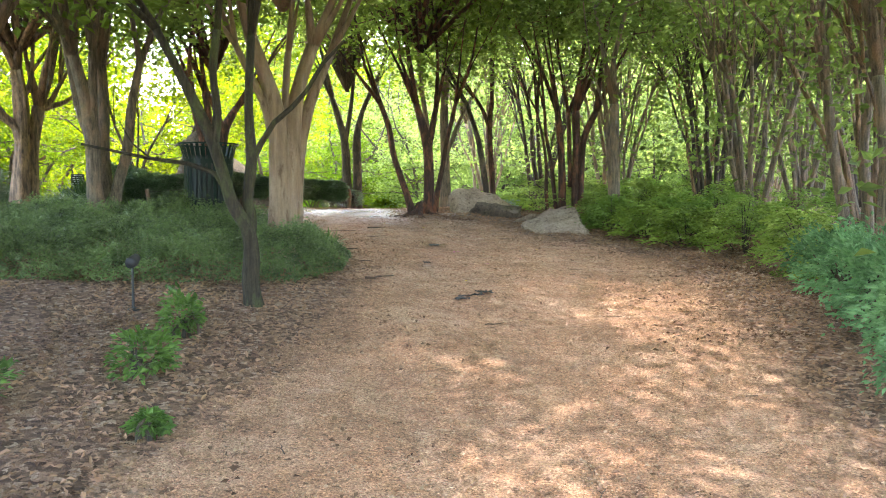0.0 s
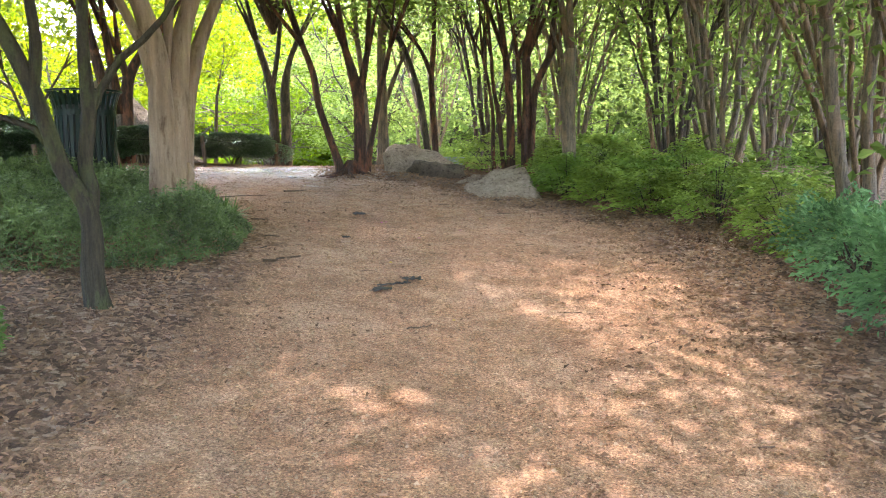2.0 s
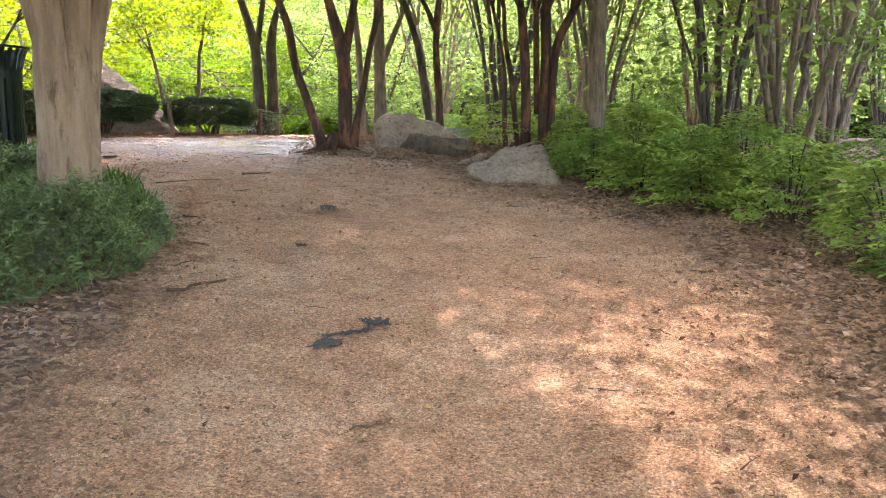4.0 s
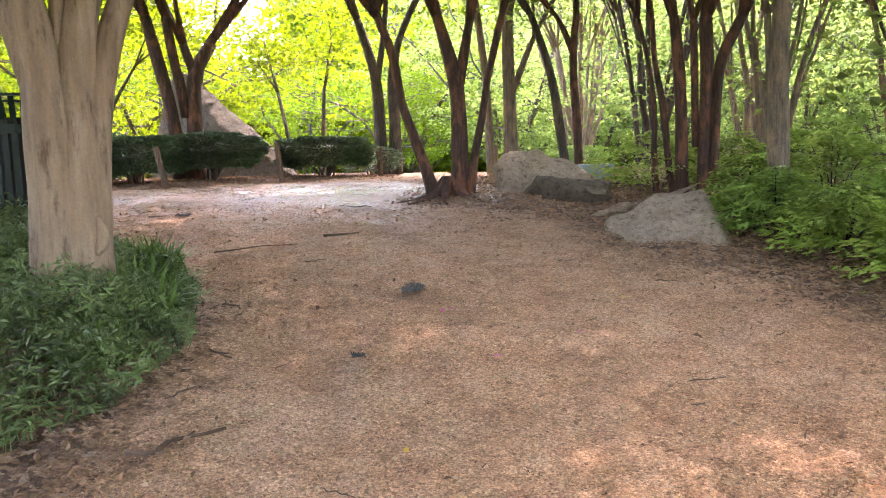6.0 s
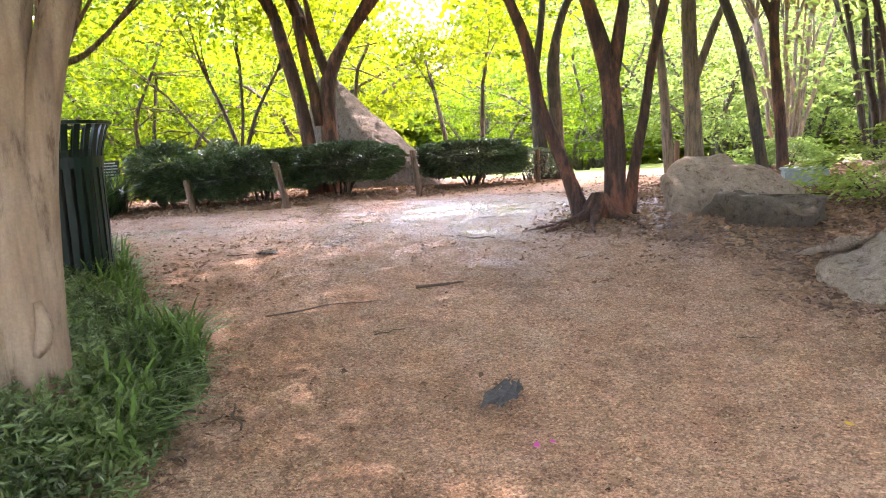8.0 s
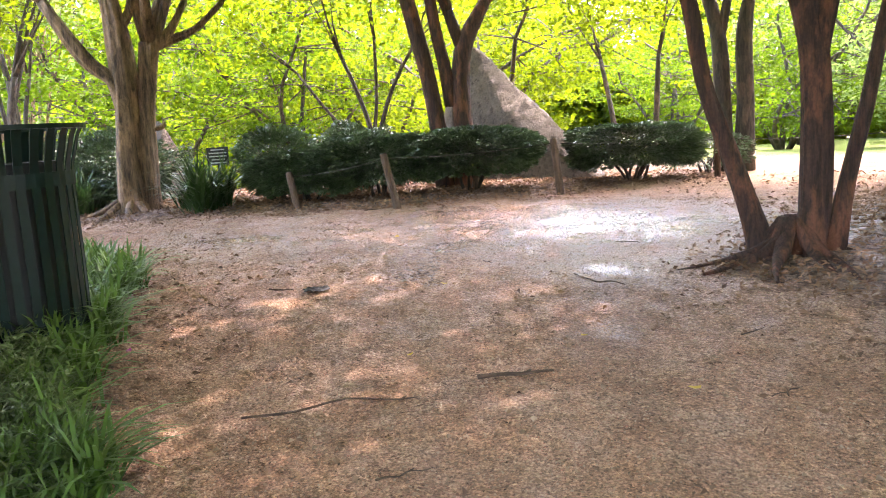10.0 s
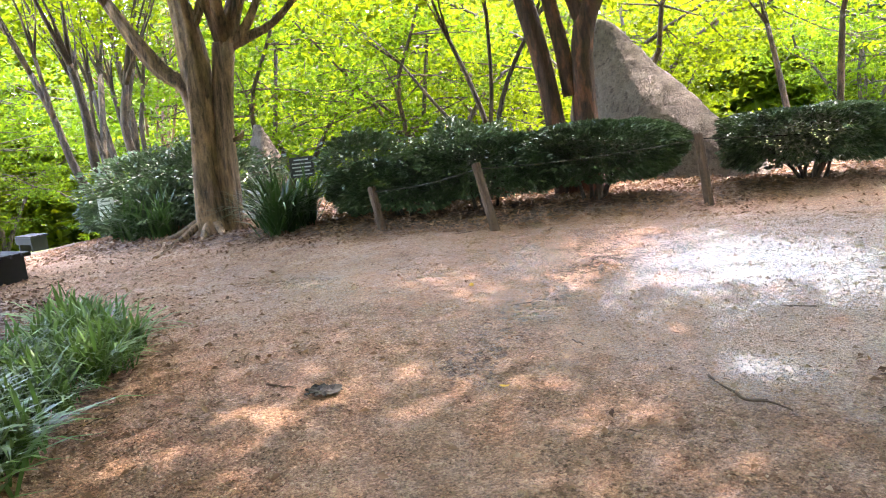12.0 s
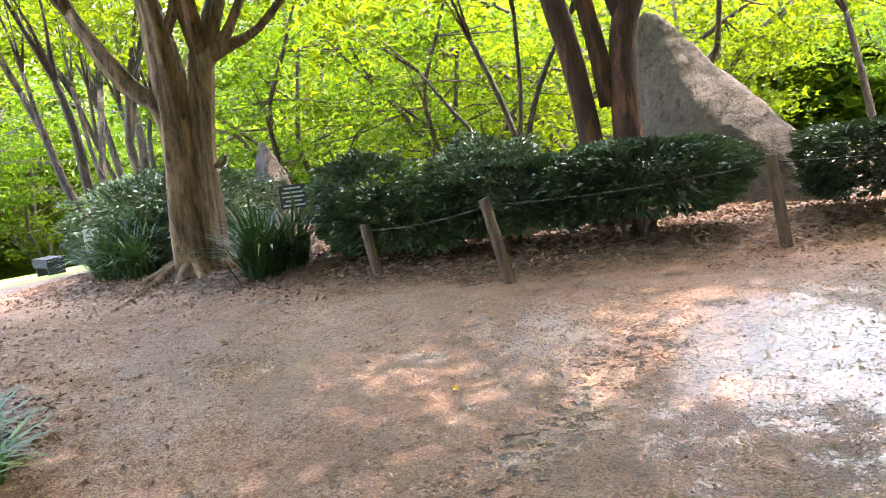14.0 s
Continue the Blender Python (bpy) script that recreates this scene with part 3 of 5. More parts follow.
# ---------------------------------------------------------------- trees beside the path
tree(-1.95, 9.9, [
    [(-0.055, -0.04, -0.1, 0.205), (-0.055, -0.04, 0.12, 0.165), (-0.055, -0.04, 0.5, 0.142), (-0.055, -0.04, 0.86, 0.126), (-0.06, -0.045, 1.17, 0.119), (-0.072, -0.05, 1.48, 0.114), (-0.105, -0.075, 1.8, 0.108), (-0.19, -0.13, 2.15, 0.094), (-0.34, -0.2, 2.6, 0.078)],
    [(0.06, 0.045, -0.1, 0.18), (0.06, 0.045, 0.15, 0.144), (0.06, 0.045, 0.5, 0.124), (0.062, 0.05, 0.92, 0.114), (0.07, 0.055, 1.20, 0.112), (0.083, 0.062, 1.5, 0.110), (0.115, 0.085, 1.8, 0.104), (0.19, 0.14, 2.15, 0.09), (0.33, 0.22, 2.6, 0.076)],
    [(0.12, 0.10, -0.1, 0.13), (0.11, 0.09, 0.2, 0.10), (0.11, 0.09, 0.5, 0.090), (0.12, 0.10, 0.9, 0.084), (0.15, 0.115, 1.2, 0.082), (0.205, 0.155, 1.55, 0.078), (0.31, 0.23, 1.95, 0.07), (0.52, 0.36, 2.5, 0.058)],
    [(0.15, 0.0, 0.44, 0.02), (0.185, 0.02, 0.50, 0.036), (0.19, 0.03, 0.56, 0.034), (0.16, 0.03, 0.66, 0.02)],
    [(-0.10, -0.07, 1.4, 0.065), (-0.18, -0.13, 1.76, 0.055), (-0.3, -0.21, 2.05, 0.045), (-0.5, -0.3, 2.5, 0.038)],
    [(0.0, 0.0, 1.4, 0.05), (0.02, 0.04, 2.0, 0.046), (0.05, 0.08, 2.5, 0.04)],
], BARK_SMOOTH, LEAF_CANOPY, "old pale smooth-barked tree with fused fluted trunks in groundcover", 11, over=3.4, dense=58, top=6.4, reach=1.7, sides=30, wobble=0.09)
tree(-0.38, 14.75, [
    [(-0.15, -0.04, -0.08, 0.128), (-0.19, -0.04, 0.08, 0.092), (-0.29, -0.05, 0.41, 0.060), (-0.4, -0.08, 0.75, 0.055), (-0.52, -0.1, 1.13, 0.053), (-0.6, -0.11, 1.62, 0.052), (-0.75, -0.14, 2.04, 0.050)],
    [(0.06, 0.02, -0.08, 0.160), (0.10, 0.02, 0.12, 0.108), (0.12, 0.02, 0.39, 0.091), (0.12, 0.02, 0.82, 0.088), (0.09, 0.02, 1.3, 0.086), (-0.01, 0.0, 1.73, 0.071), (-0.1, -0.02, 2.05, 0.062)],
    [(0.1, 0.02, 1.15, 0.068), (0.2, 0.04, 1.66, 0.054), (0.26, 0.05, 1.97, 0.049)],
    [(0.2, 0.04, -0.05, 0.080), (0.29, 0.05, 0.49, 0.049), (0.38, 0.07, 0.91, 0.044), (0.45, 0.08, 1.33, 0.042), (0.56, 0.1, 1.79, 0.040), (0.62, 0.12, 2.04, 0.036)],
], BARK_RED, LEAF_CANOPY, "leaning red-brown multi-stemmed tree with exposed roots at the path's edge", 12, over=4.0, dense=64, roots=13, root_size=1.15, wobble=0.12)
tree(-5.05, 17.8, [
    [(-0.09, -0.06, -0.05, 0.131), (-0.12, -0.09, 0.71, 0.108), (-0.19, -0.14, 1.39, 0.105), (-0.27, -0.2, 1.89, 0.099), (-0.40, -0.28, 2.6, 0.08)],
    [(0.01, 0.01, 1.05, 0.072), (-0.02, -0.01, 1.49, 0.079), (-0.09, -0.07, 1.99, 0.073), (-0.16, -0.1, 2.6, 0.066)],
    [(0.12, 0.09, -0.05, 0.151), (0.12, 0.09, 0.69, 0.124), (0.13, 0.1, 1.42, 0.122), (0.2, 0.15, 1.84, 0.11), (0.42, 0.3, 2.3, 0.075)],
    [(0.17, 0.13, 1.7, 0.085), (0.04, 0.03, 2.2, 0.07)],
], BARK_RED, LEAF_CANOPY, "dark red-barked tree with forked trunks behind the clipped hedge", 13, over=2.2)
tree(-2.4, 20.3, [
    [(-0.02, 0.0, -0.1, 0.15), (-0.03, -0.01, 0.83, 0.113), (-0.07, -0.01, 1.69, 0.107), (-0.18, -0.04, 2.21, 0.09), (-0.37, -0.08, 2.84, 0.068)],
    [(-0.05, 0.0, 1.8, 0.068), (0.06, 0.02, 2.4, 0.057), (0.13, 0.03, 2.95, 0.051)],
    [(0.21, 0.04, -0.1, 0.15), (0.24, 0.05, 0.94, 0.113), (0.23, 0.05, 1.79, 0.105), (0.35, 0.07, 2.43, 0.068), (0.57, 0.12, 2.96, 0.057)],
], BARK_DARK, LEAF_CANOPY, "twin-trunked brown tree on the crest beyond the path", 14, over=1.5)
tree(-8.0, 15.2, [
    [(0.0, 0.0, -0.1, 0.36), (0.0, 0.01, 0.1, 0.245), (0.0, 0.02, 0.5, 0.172), (0.02, 0.05, 1.24, 0.145), (0.03, 0.06, 1.74, 0.132), (0.02, 0.04, 2.25, 0.115), (-0.02, 0.0, 2.7, 0.098)],
    [(0.01, 0.02, 1.25, 0.089), (-0.04, -0.04, 1.62, 0.086), (-0.2, -0.2, 1.82, 0.077), (-0.34, -0.36, 2.14, 0.071), (-0.52, -0.52, 2.57, 0.062)],
    [(0.10, 0.17, -0.05, 0.18), (0.11, 0.19, 0.3, 0.135), (0.12, 0.21, 0.8, 0.115), (0.14, 0.25, 1.29, 0.105), (0.20, 0.35, 2.05, 0.100)],
    [(0.22, 0.38, 2.0, 0.065), (0.36, 0.56, 2.09, 0.048), (0.53, 0.78, 2.21, 0.036), (0.77, 1.04, 2.53, 0.028)],
    [(0.22, 0.38, 2.0, 0.065), (0.35, 0.55, 2.2, 0.048), (0.45, 0.72, 2.54, 0.042)],
    [(0.21, 0.37, 1.98, 0.071), (0.28, 0.48, 2.3, 0.060), (0.33, 0.57, 2.6, 0.054)],
    [(0.02, 0.05, 2.2, 0.07), (0.12, 0.16, 2.4, 0.05), (0.16, 0.22, 2.7, 0.04)],
    [(0.18, 0.27, 1.02, 0.02), (0.27, 0.34, 1.06, 0.028), (0.30, 0.36, 1.12, 0.018)],
], BARK_BROWN, LEAF_CANOPY, "thick brown-barked tree with fluted twin trunk and spreading limbs", 15, over=3.8, dense=60, sides=40, roots=9, wobble=0.2)
tree(-1.66, 7.0, [
    [(0.02, 0.0, -0.08, 0.125), (0.0, 0.0, 0.06, 0.086), (-0.03, -0.01, 0.28, 0.070), (-0.02, -0.01, 0.54, 0.066), (-0.05, -0.02, 0.75, 0.068), (-0.17, -0.06, 0.98, 0.054), (-0.24, -0.09, 1.25, 0.050), (-0.33, -0.12, 1.55, 0.046), (-0.50, -0.17, 1.95, 0.042), (-0.72, -0.25, 2.42, 0.036)],
    [(-0.03, 0.0, 0.68, 0.052), (-0.02, 0.01, 0.86, 0.048), (-0.045, 0.01, 1.02, 0.044), (-0.01, 0.02, 1.35, 0.042), (-0.03, 0.02, 1.8, 0.038), (0.0, 0.02, 2.42, 0.034)],
    [(-0.31, -0.11, 1.45, 0.042), (-0.27, -0.10, 1.75, 0.038), (-0.30, -0.10, 2.1, 0.035), (-0.26, -0.10, 2.45, 0.032)],
], BARK_MOSS, LEAF_CANOPY, "slender mossy dark crooked sapling standing in leaf litter", 16, over=4.0, dense=44, top=5.0, per=45, sides=14, wobble=0.14, roots=5, root_size=0.55, extra=[
    [(-0.02, 0.02, 1.30, 0.032), (0.06, 0.03, 1.48, 0.029), (0.185, 0.05, 1.68, 0.026), (0.33, 0.08, 1.81, 0.024), (0.455, 0.10, 1.95, 0.021), (0.60, 0.14, 2.2, 0.018), (0.79, 0.2, 2.42, 0.013)],
    [(-0.20, -0.07, 1.06, 0.026), (-0.30, -0.12, 1.23, 0.022), (-0.50, -0.18, 1.31, 0.019), (-0.79, -0.26, 1.35, 0.016), (-1.3, -0.42, 1.46, 0.010)],
    [(-0.79, -0.26, 1.35, 0.010), (-0.95, -0.25, 1.48, 0.007), (-1.05, -0.25, 1.66, 0.004)]])
tree(2.35, 14.9, [
    [(-0.38, 0.07, -0.05, 0.039), (-0.42, 0.07, 0.46, 0.034), (-0.42, 0.07, 1.05, 0.030), (-0.49, 0.08, 1.56, 0.027), (-0.6, 0.09, 2.04, 0.023)],
    [(-0.2, 0.04, -0.05, 0.047), (-0.27, 0.04, 0.45, 0.040), (-0.33, 0.05, 1.05, 0.037), (-0.42, 0.07, 1.56, 0.030), (-0.45, 0.07, 2.02, 0.027)],
    [(-0.1, 0.02, -0.05, 0.086), (-0.12, 0.02, 0.29, 0.073), (-0.13, 0.02, 0.84, 0.066), (-0.16, 0.03, 1.42, 0.063), (-0.22, 0.03, 2.03, 0.054)],
    [(0.1, -0.02, -0.05, 0.094), (0.11, -0.02, 0.24, 0.078), (0.11, -0.02, 0.83, 0.073), (0.13, -0.02, 1.4, 0.075), (0.11, -0.02, 2.0, 0.067)],
    [(0.17, -0.03, -0.05, 0.078), (0.2, -0.03, 0.28, 0.066), (0.23, -0.04, 0.9, 0.056), (0.27, -0.04, 1.5, 0.058), (0.48, -0.07, 1.98, 0.055)],
    [(0.02, 0.0, 0.6, 0.039), (0.0, 0.0, 1.41, 0.043), (-0.02, 0.0, 1.98, 0.039)],
], BARK_RED, LEAF_GROVE, "clump of straight red-barked stems rising out of low shrubs", 17, wobble=0.1)
tree(2.84, 13.3, [
    [(0.01, 0.0, -0.05, 0.119), (0.01, 0.0, 0.42, 0.102), (0.0, 0.0, 0.76, 0.092), (-0.01, 0.0, 1.17, 0.087), (-0.01, 0.0, 1.58, 0.082), (0.0, 0.0, 2.1, 0.076)],
    [(-0.05, 0.01, 0.85, 0.034), (-0.09, 0.02, 1.45, 0.029), (-0.11, 0.02, 1.95, 0.027)],
], BARK_GREY, LEAF_GROVE, "single upright grey-brown trunk among pale green shrubs", 18, wobble=0.1)
tree(1.35, 16.9, [[(-0.36, 0.01, -0.05, 0.08), (-0.38, 0.01, 0.1, 0.067), (-0.45, 0.02, 0.55, 0.062), (-0.54, 0.02, 1.2, 0.062), (-0.65, 0.02, 1.69, 0.052), (-0.86, 0.03, 2.29, 0.047)]], BARK_DARK, LEAF_CANOPY, "thin dark leaning tree behind the boulders", 19)
tree(1.15, 18.6, [[(0.03, 0.0, -0.05, 0.09), (0.02, 0.0, 0.17, 0.078), (-0.01, 0.0, 0.8, 0.066), (-0.06, 0.0, 1.48, 0.06), (-0.06, 0.0, 2.04, 0.058), (-0.01, 0.0, 2.47, 0.054)],
                  [(-0.06, 0.0, 1.9, 0.054), (-0.21, 0.0, 2.27, 0.042), (-0.34, 0.0, 2.5, 0.036)]], BARK_RED, LEAF_CANOPY, "slim red-brown forked tree behind the boulders", 20)
tree(-0.35, 19.0, [[(0.1, 0.01, -0.05, 0.085), (0.08, 0.01, 0.28, 0.074), (0.05, 0.01, 1.06, 0.068), (-0.01, 0.0, 1.9, 0.062), (-0.11, -0.01, 2.66, 0.057)],
                   [(0.42, 0.04, -0.05, 0.16), (0.42, 0.04, 0.38, 0.136), (0.41, 0.04, 1.16, 0.112), (0.39, 0.04, 2.05, 0.094), (0.4, 0.04, 2.68, 0.088)],
                   [(0.44, 0.05, 1.3, 0.056), (0.67, 0.07, 1.91, 0.05), (0.82, 0.08, 2.25, 0.038)]], BARK_GREY, LEAF_CANOPY, "grey-brown two-stemmed tree on the crest", 21)
rng_l = np.random.default_rng(5)
tree(-4.6, 10.9, vase(rng_l, 4, 2.4, 0.45, 0.085), BARK_GREY, LEAF_CANOPY, "four-stemmed grey tree in the groundcover bed", 22, over=3.0)

tree(4.72, 9.05, [[(-0.1, 0, -0.05, 0.08), (-0.16, 0, 0.7, 0.065), (-0.3, 0, 1.4, 0.06), (-0.42, 0, 2.3, 0.05)], [(0.1, 0, -0.05, 0.07), (0.12, 0.05, 0.8, 0.06), (0.05, 0.05, 1.5, 0.055), (0.1, 0, 2.3, 0.05)]], BARK_GREY, LEAF_GROVE, "pair of slim leaning grey trunks among blue-green bushes", 23, over=2.6, dense=18)
tree(4.3, 7.7, [[(0, 0, -0.05, 0.085), (-0.05, 0.02, 0.7, 0.07), (-0.03, 0.03, 1.4, 0.062), (-0.12, 0.04, 2.3, 0.055)], [(0.16, 0.05, -0.05, 0.05), (0.22, 0.06, 0.8, 0.042), (0.33, 0.06, 1.5, 0.04), (0.36, 0.06, 2.3, 0.035)]], BARK_GREY, LEAF_GROVE, "slim grey-brown trunk rising behind blue-green bushes", 29)
# unseen trees added beside and behind the start to shade the path
for i, (sx, sy) in enumerate(((-3.9, 4.2), (4.7, 3.4), (-4.9, 7.6), (-3.4, -0.8), (3.9, -1.2))):
    tree(sx, sy, vase(rng_l, 4, 2.4, 0.6, 0.08), BARK_GREY, LEAF_CANOPY, "unseen four-stemmed grey tree added to shade the path", 24 + i, over=4.2 if sx > 4 else 4.6)

# small open trees beyond the hedge
tree(-7.3, 18.9, [[(0, 0, -0.05, 0.05), (0.02, 0.02, 0.7, 0.042), (-0.10, -0.06, 1.3, 0.035), (-0.32, -0.2, 2.0, 0.028)], [(0.05, 0, -0.05, 0.045), (0.12, 0.06, 0.7, 0.038), (0.30, 0.2, 1.4, 0.03), (0.62, 0.45, 2.1, 0.024)],
                  [(0.02, 0.02, 0.6, 0.032), (0.10, 0.08, 1.3, 0.028), (0.12, 0.10, 2.2, 0.024)], [(-0.02, 0, 0.55, 0.03), (-0.4, -0.3, 1.0, 0.024), (-0.85, -0.6, 1.75, 0.016)]],
     BARK_DARK, LEAF_BRIGHT, "small dark-stemmed tree with bright layered leaves behind the hedge", 37, top=4.2, reach=1.1, per=26, size=0.13)
for sx, sy, sd, lean in ((-5.0, 23.0, 31, -0.35), (-4.35, 22.9, 32, 0.1)):
    tree(sx, sy, [[(0, 0, -0.05, 0.06), (lean * 0.3, 0, 0.6, 0.05), (lean * 0.6, 0, 1.2, 0.045), (lean, 0, 1.9, 0.035)]], BARK_DARK, LEAF_BRIGHT, "small thin-stemmed understorey tree on the far slope", sd, top=3.6, reach=0.9, per=35)

# ---------------------------------------------------------------- the grove
GROVE_LABEL = "many-stemmed tree with fanning grey-brown stems in the grove"
protos = []
for k, (n, bark) in enumerate(((7, BARK_GREY), (8, BARK_DARK), (6, BARK_BROWN), (9, BARK_GREY))):
    rng_k = np.random.default_rng(40 + k)
    protos.append((n, bark, rng_k))
GROVE = [(5.2, 15.6, 1), (3.9, 17.9, 0), (6.2, 19.4, 2), (7.4, 16.6, 3), (4.4, 21.4, 0), (8.0, 21.4, 1), (4.9, 12.8, 3), (5.9, 11.0, 2), (7.2, 13.6, 0), (9.8, 17.0, 3),
         (7.0, 9.0, 0), (9.4, 12.2, 2), (2.6, 21.4, 1), (1.4, 25.2, 3), (5.0, 8.0, 2), (5.6, 5.8, 0), (12.4, 15.2, 0), (8.8, 18.8, 0), (10.8, 20.6, 1), (9.6, 23.4, 3)]
made = {}
for gx, gy, k in GROVE:
    n, bark, rng_k = protos[k]
    if k not in made:
        made[k] = tree(gx, gy, vase(rng_k, n, 2.6, 0.95, 0.04), bark, LEAF_GROVE, GROVE_LABEL, 60 + k, top=6.5, reach=1.5, per=12, size=0.13, sides=7, low=50, group="trees of the grove")
    else:
        s = random.uniform(0.85, 1.2)
        copy_thing(made[k], pose(gx, gy, float(H(gx, gy)) - 0.03, 0, 0, random.uniform(0, 360)) @ Matrix.Scale(s, 4))
for gx, gy, n, sd, sp in ((-12.3, 15.7, 3, 34, 1.0), (-14.0, 16.8, 5, 35, 0.8)):
    tree(gx, gy, vase(np.random.default_rng(sd), n, 2.6, sp, 0.065), BARK_DARK, LEAF_BRIGHT, "dark many-stemmed tree leaning over the sunlit lawn", sd, top=5.6, reach=1.3, per=12, size=0.15, wobble=0.1)
# all but the first stand unseen, added to close off sides and rear
LEFT = [(-17.0, 18.5, 2), (-9.0, 8.6, 1), (-8.5, 5.0, 2), (-7.0, 1.5, 0), (-4.8, -3.0, 2), (4.8, -2.5, 1), (0.5, -6.5, 0), (7.0, 2.0, 3)]
for gx, gy, k in LEFT:
    copy_thing(made[k], pose(gx, gy, float(H(gx, gy)) - 0.03, 0, 0, random.uniform(0, 360)) @ Matrix.Scale(random.uniform(0.9, 1.2), 4))


# ---------------------------------------------------------------- trees further off, crowns down to the ground
def far_tree(seed, leaf):
    rng = np.random.default_rng(seed)
    ob = thing("tree", 0, 0, 0, "sunlit leafy tree with low spreading branches on the far slope", "tree", "sunlit trees beyond the garden")
    lines, tips = [], []
    n = 5
    for k in range(n):
        a = 2 * math.pi * k / n + rng.uniform(-0.5, 0.5)
        c, d, r = np.array([0.1 * math.cos(a), 0.1 * math.sin(a), -0.05]), np.array([math.cos(a) * 0.4, math.sin(a) * 0.4, 1.0]), 0.08
        line = [(*c, r)]
        for i in range(8):
            d = d + rng.normal(size=3) * 0.22
            d /= np.linalg.norm(d)
            c = c + d * rng.uniform(0.6, 0.95)
            r *= 0.84
            line.append((*c, r))
            for _ in range(3 if i else 1):
                b = c + rng.normal(size=3) * np.array([0.95, 0.95, 0.35])
                if b[2] > 0.5:
                    lines.append([(*c, r * 0.5), (*((b + c) / 2 + rng.normal(size=3) * 0.1), r * 0.35), (*b, 0.008)])
                    tips += [b, b + rng.normal(size=3) * 0.35]
        lines.append(line)
    part("trunk", tubes("trunk", lines, BARK_DARK, 5, 0.04, seed, False), BARK_DARK, ob)
    pts = clumped(rng, np.array(tips), (0.32, 0.32, 0.08), 46)
    part("crown", leaf_mesh("crown", pts, 0.135, 0.085, leaf, rng, up=0.5), leaf, ob)
    return ob


rng_f = np.random.default_rng(77)
far = [far_tree(101, LEAF_BRIGHT), far_tree(102, LEAF_MID), far_tree(103, LEAF_GROVE)]
spots = []
for ring, (r0, step, jitter) in enumerate(((13.0, 15.0, 1.2), (19.0, 11.0, 1.6), (27.0, 8.0, 2.5), (38.0, 8.0, 4.0))):
    for az in np.arange(-100, 62, step):
        if ring == 0 and az > -8:
            continue
        if ring == 1 and az > 12:
            continue
        if ring < 2 and az < -58 or ring == 2 and az < -66:
            continue
        r = r0 + rng_f.uniform(-jitter, jitter)
        a = radians(az + rng_f.uniform(-2.5, 2.5))
        fx, fy = -3.5 + r * math.sin(a), 12.5 + r * math.cos(a)
        if -29 < math.degrees(math.atan2(fx + 1.5, fy - 13.0)) < (-15 if ring < 2 else -18):
            continue                  # the open gap towards the light
        spots.append((fx, fy, 1.6 if ring == 3 else 1.0))
first = {}
for i, (fx, fy, tall) in enumerate(spots):
    k = int(rng_f.integers(0, 2)) if fx < -2.5 else 2
    m = pose(fx, fy, float(H(fx, fy)) - 0.03, 0, 0, float(rng_f.uniform(0, 360)))
    s = float(rng_f.uniform(0.75, 1.25)) * tall
    if k not in first:
        first[k] = far[k]
        far[k].matrix_basis = m
    else:
        copy_thing(far[k], m @ Matrix.Scale(s, 4))


# woods that close the view beyond the lawn
rng_w = np.random.default_rng(91)
n = 26000
a = np.radians(rng_w.uniform(-120, 80, n))
q = rng_w.uniform(44, 62, n)
wx, wy = -3.0 + q * np.sin(a), 12.0 + q * np.cos(a)
gap = 1 - 0.45 * np.exp(-((np.degrees(a) + 21.5) / 5.0) ** 2)
wz = H(wx, wy) + rng_w.uniform(0, 1, n) * (15.0 + 3.0 * np.sin(a * 23) + 2.0 * np.sin(a * 61)) * gap
c = clumped(rng_w, np.column_stack([wx, wy, wz]), (0.9, 0.9, 0.35), 9)
east = c[:, 0] > 2.0
for mask, leaf, label in ((~east, LEAF_BRIGHT, "hazy sunlit yellow-green woods beyond the lawn"), (east, LEAF_MID, "hazy mid-green woods behind the grove")):
    ob = new("distant_woods", leaf_mesh("distant_woods", c[mask], 0.75, 0.48, leaf, rng_w, up=0.4))
    tagged(ob, label, "woods", kind="stuff")



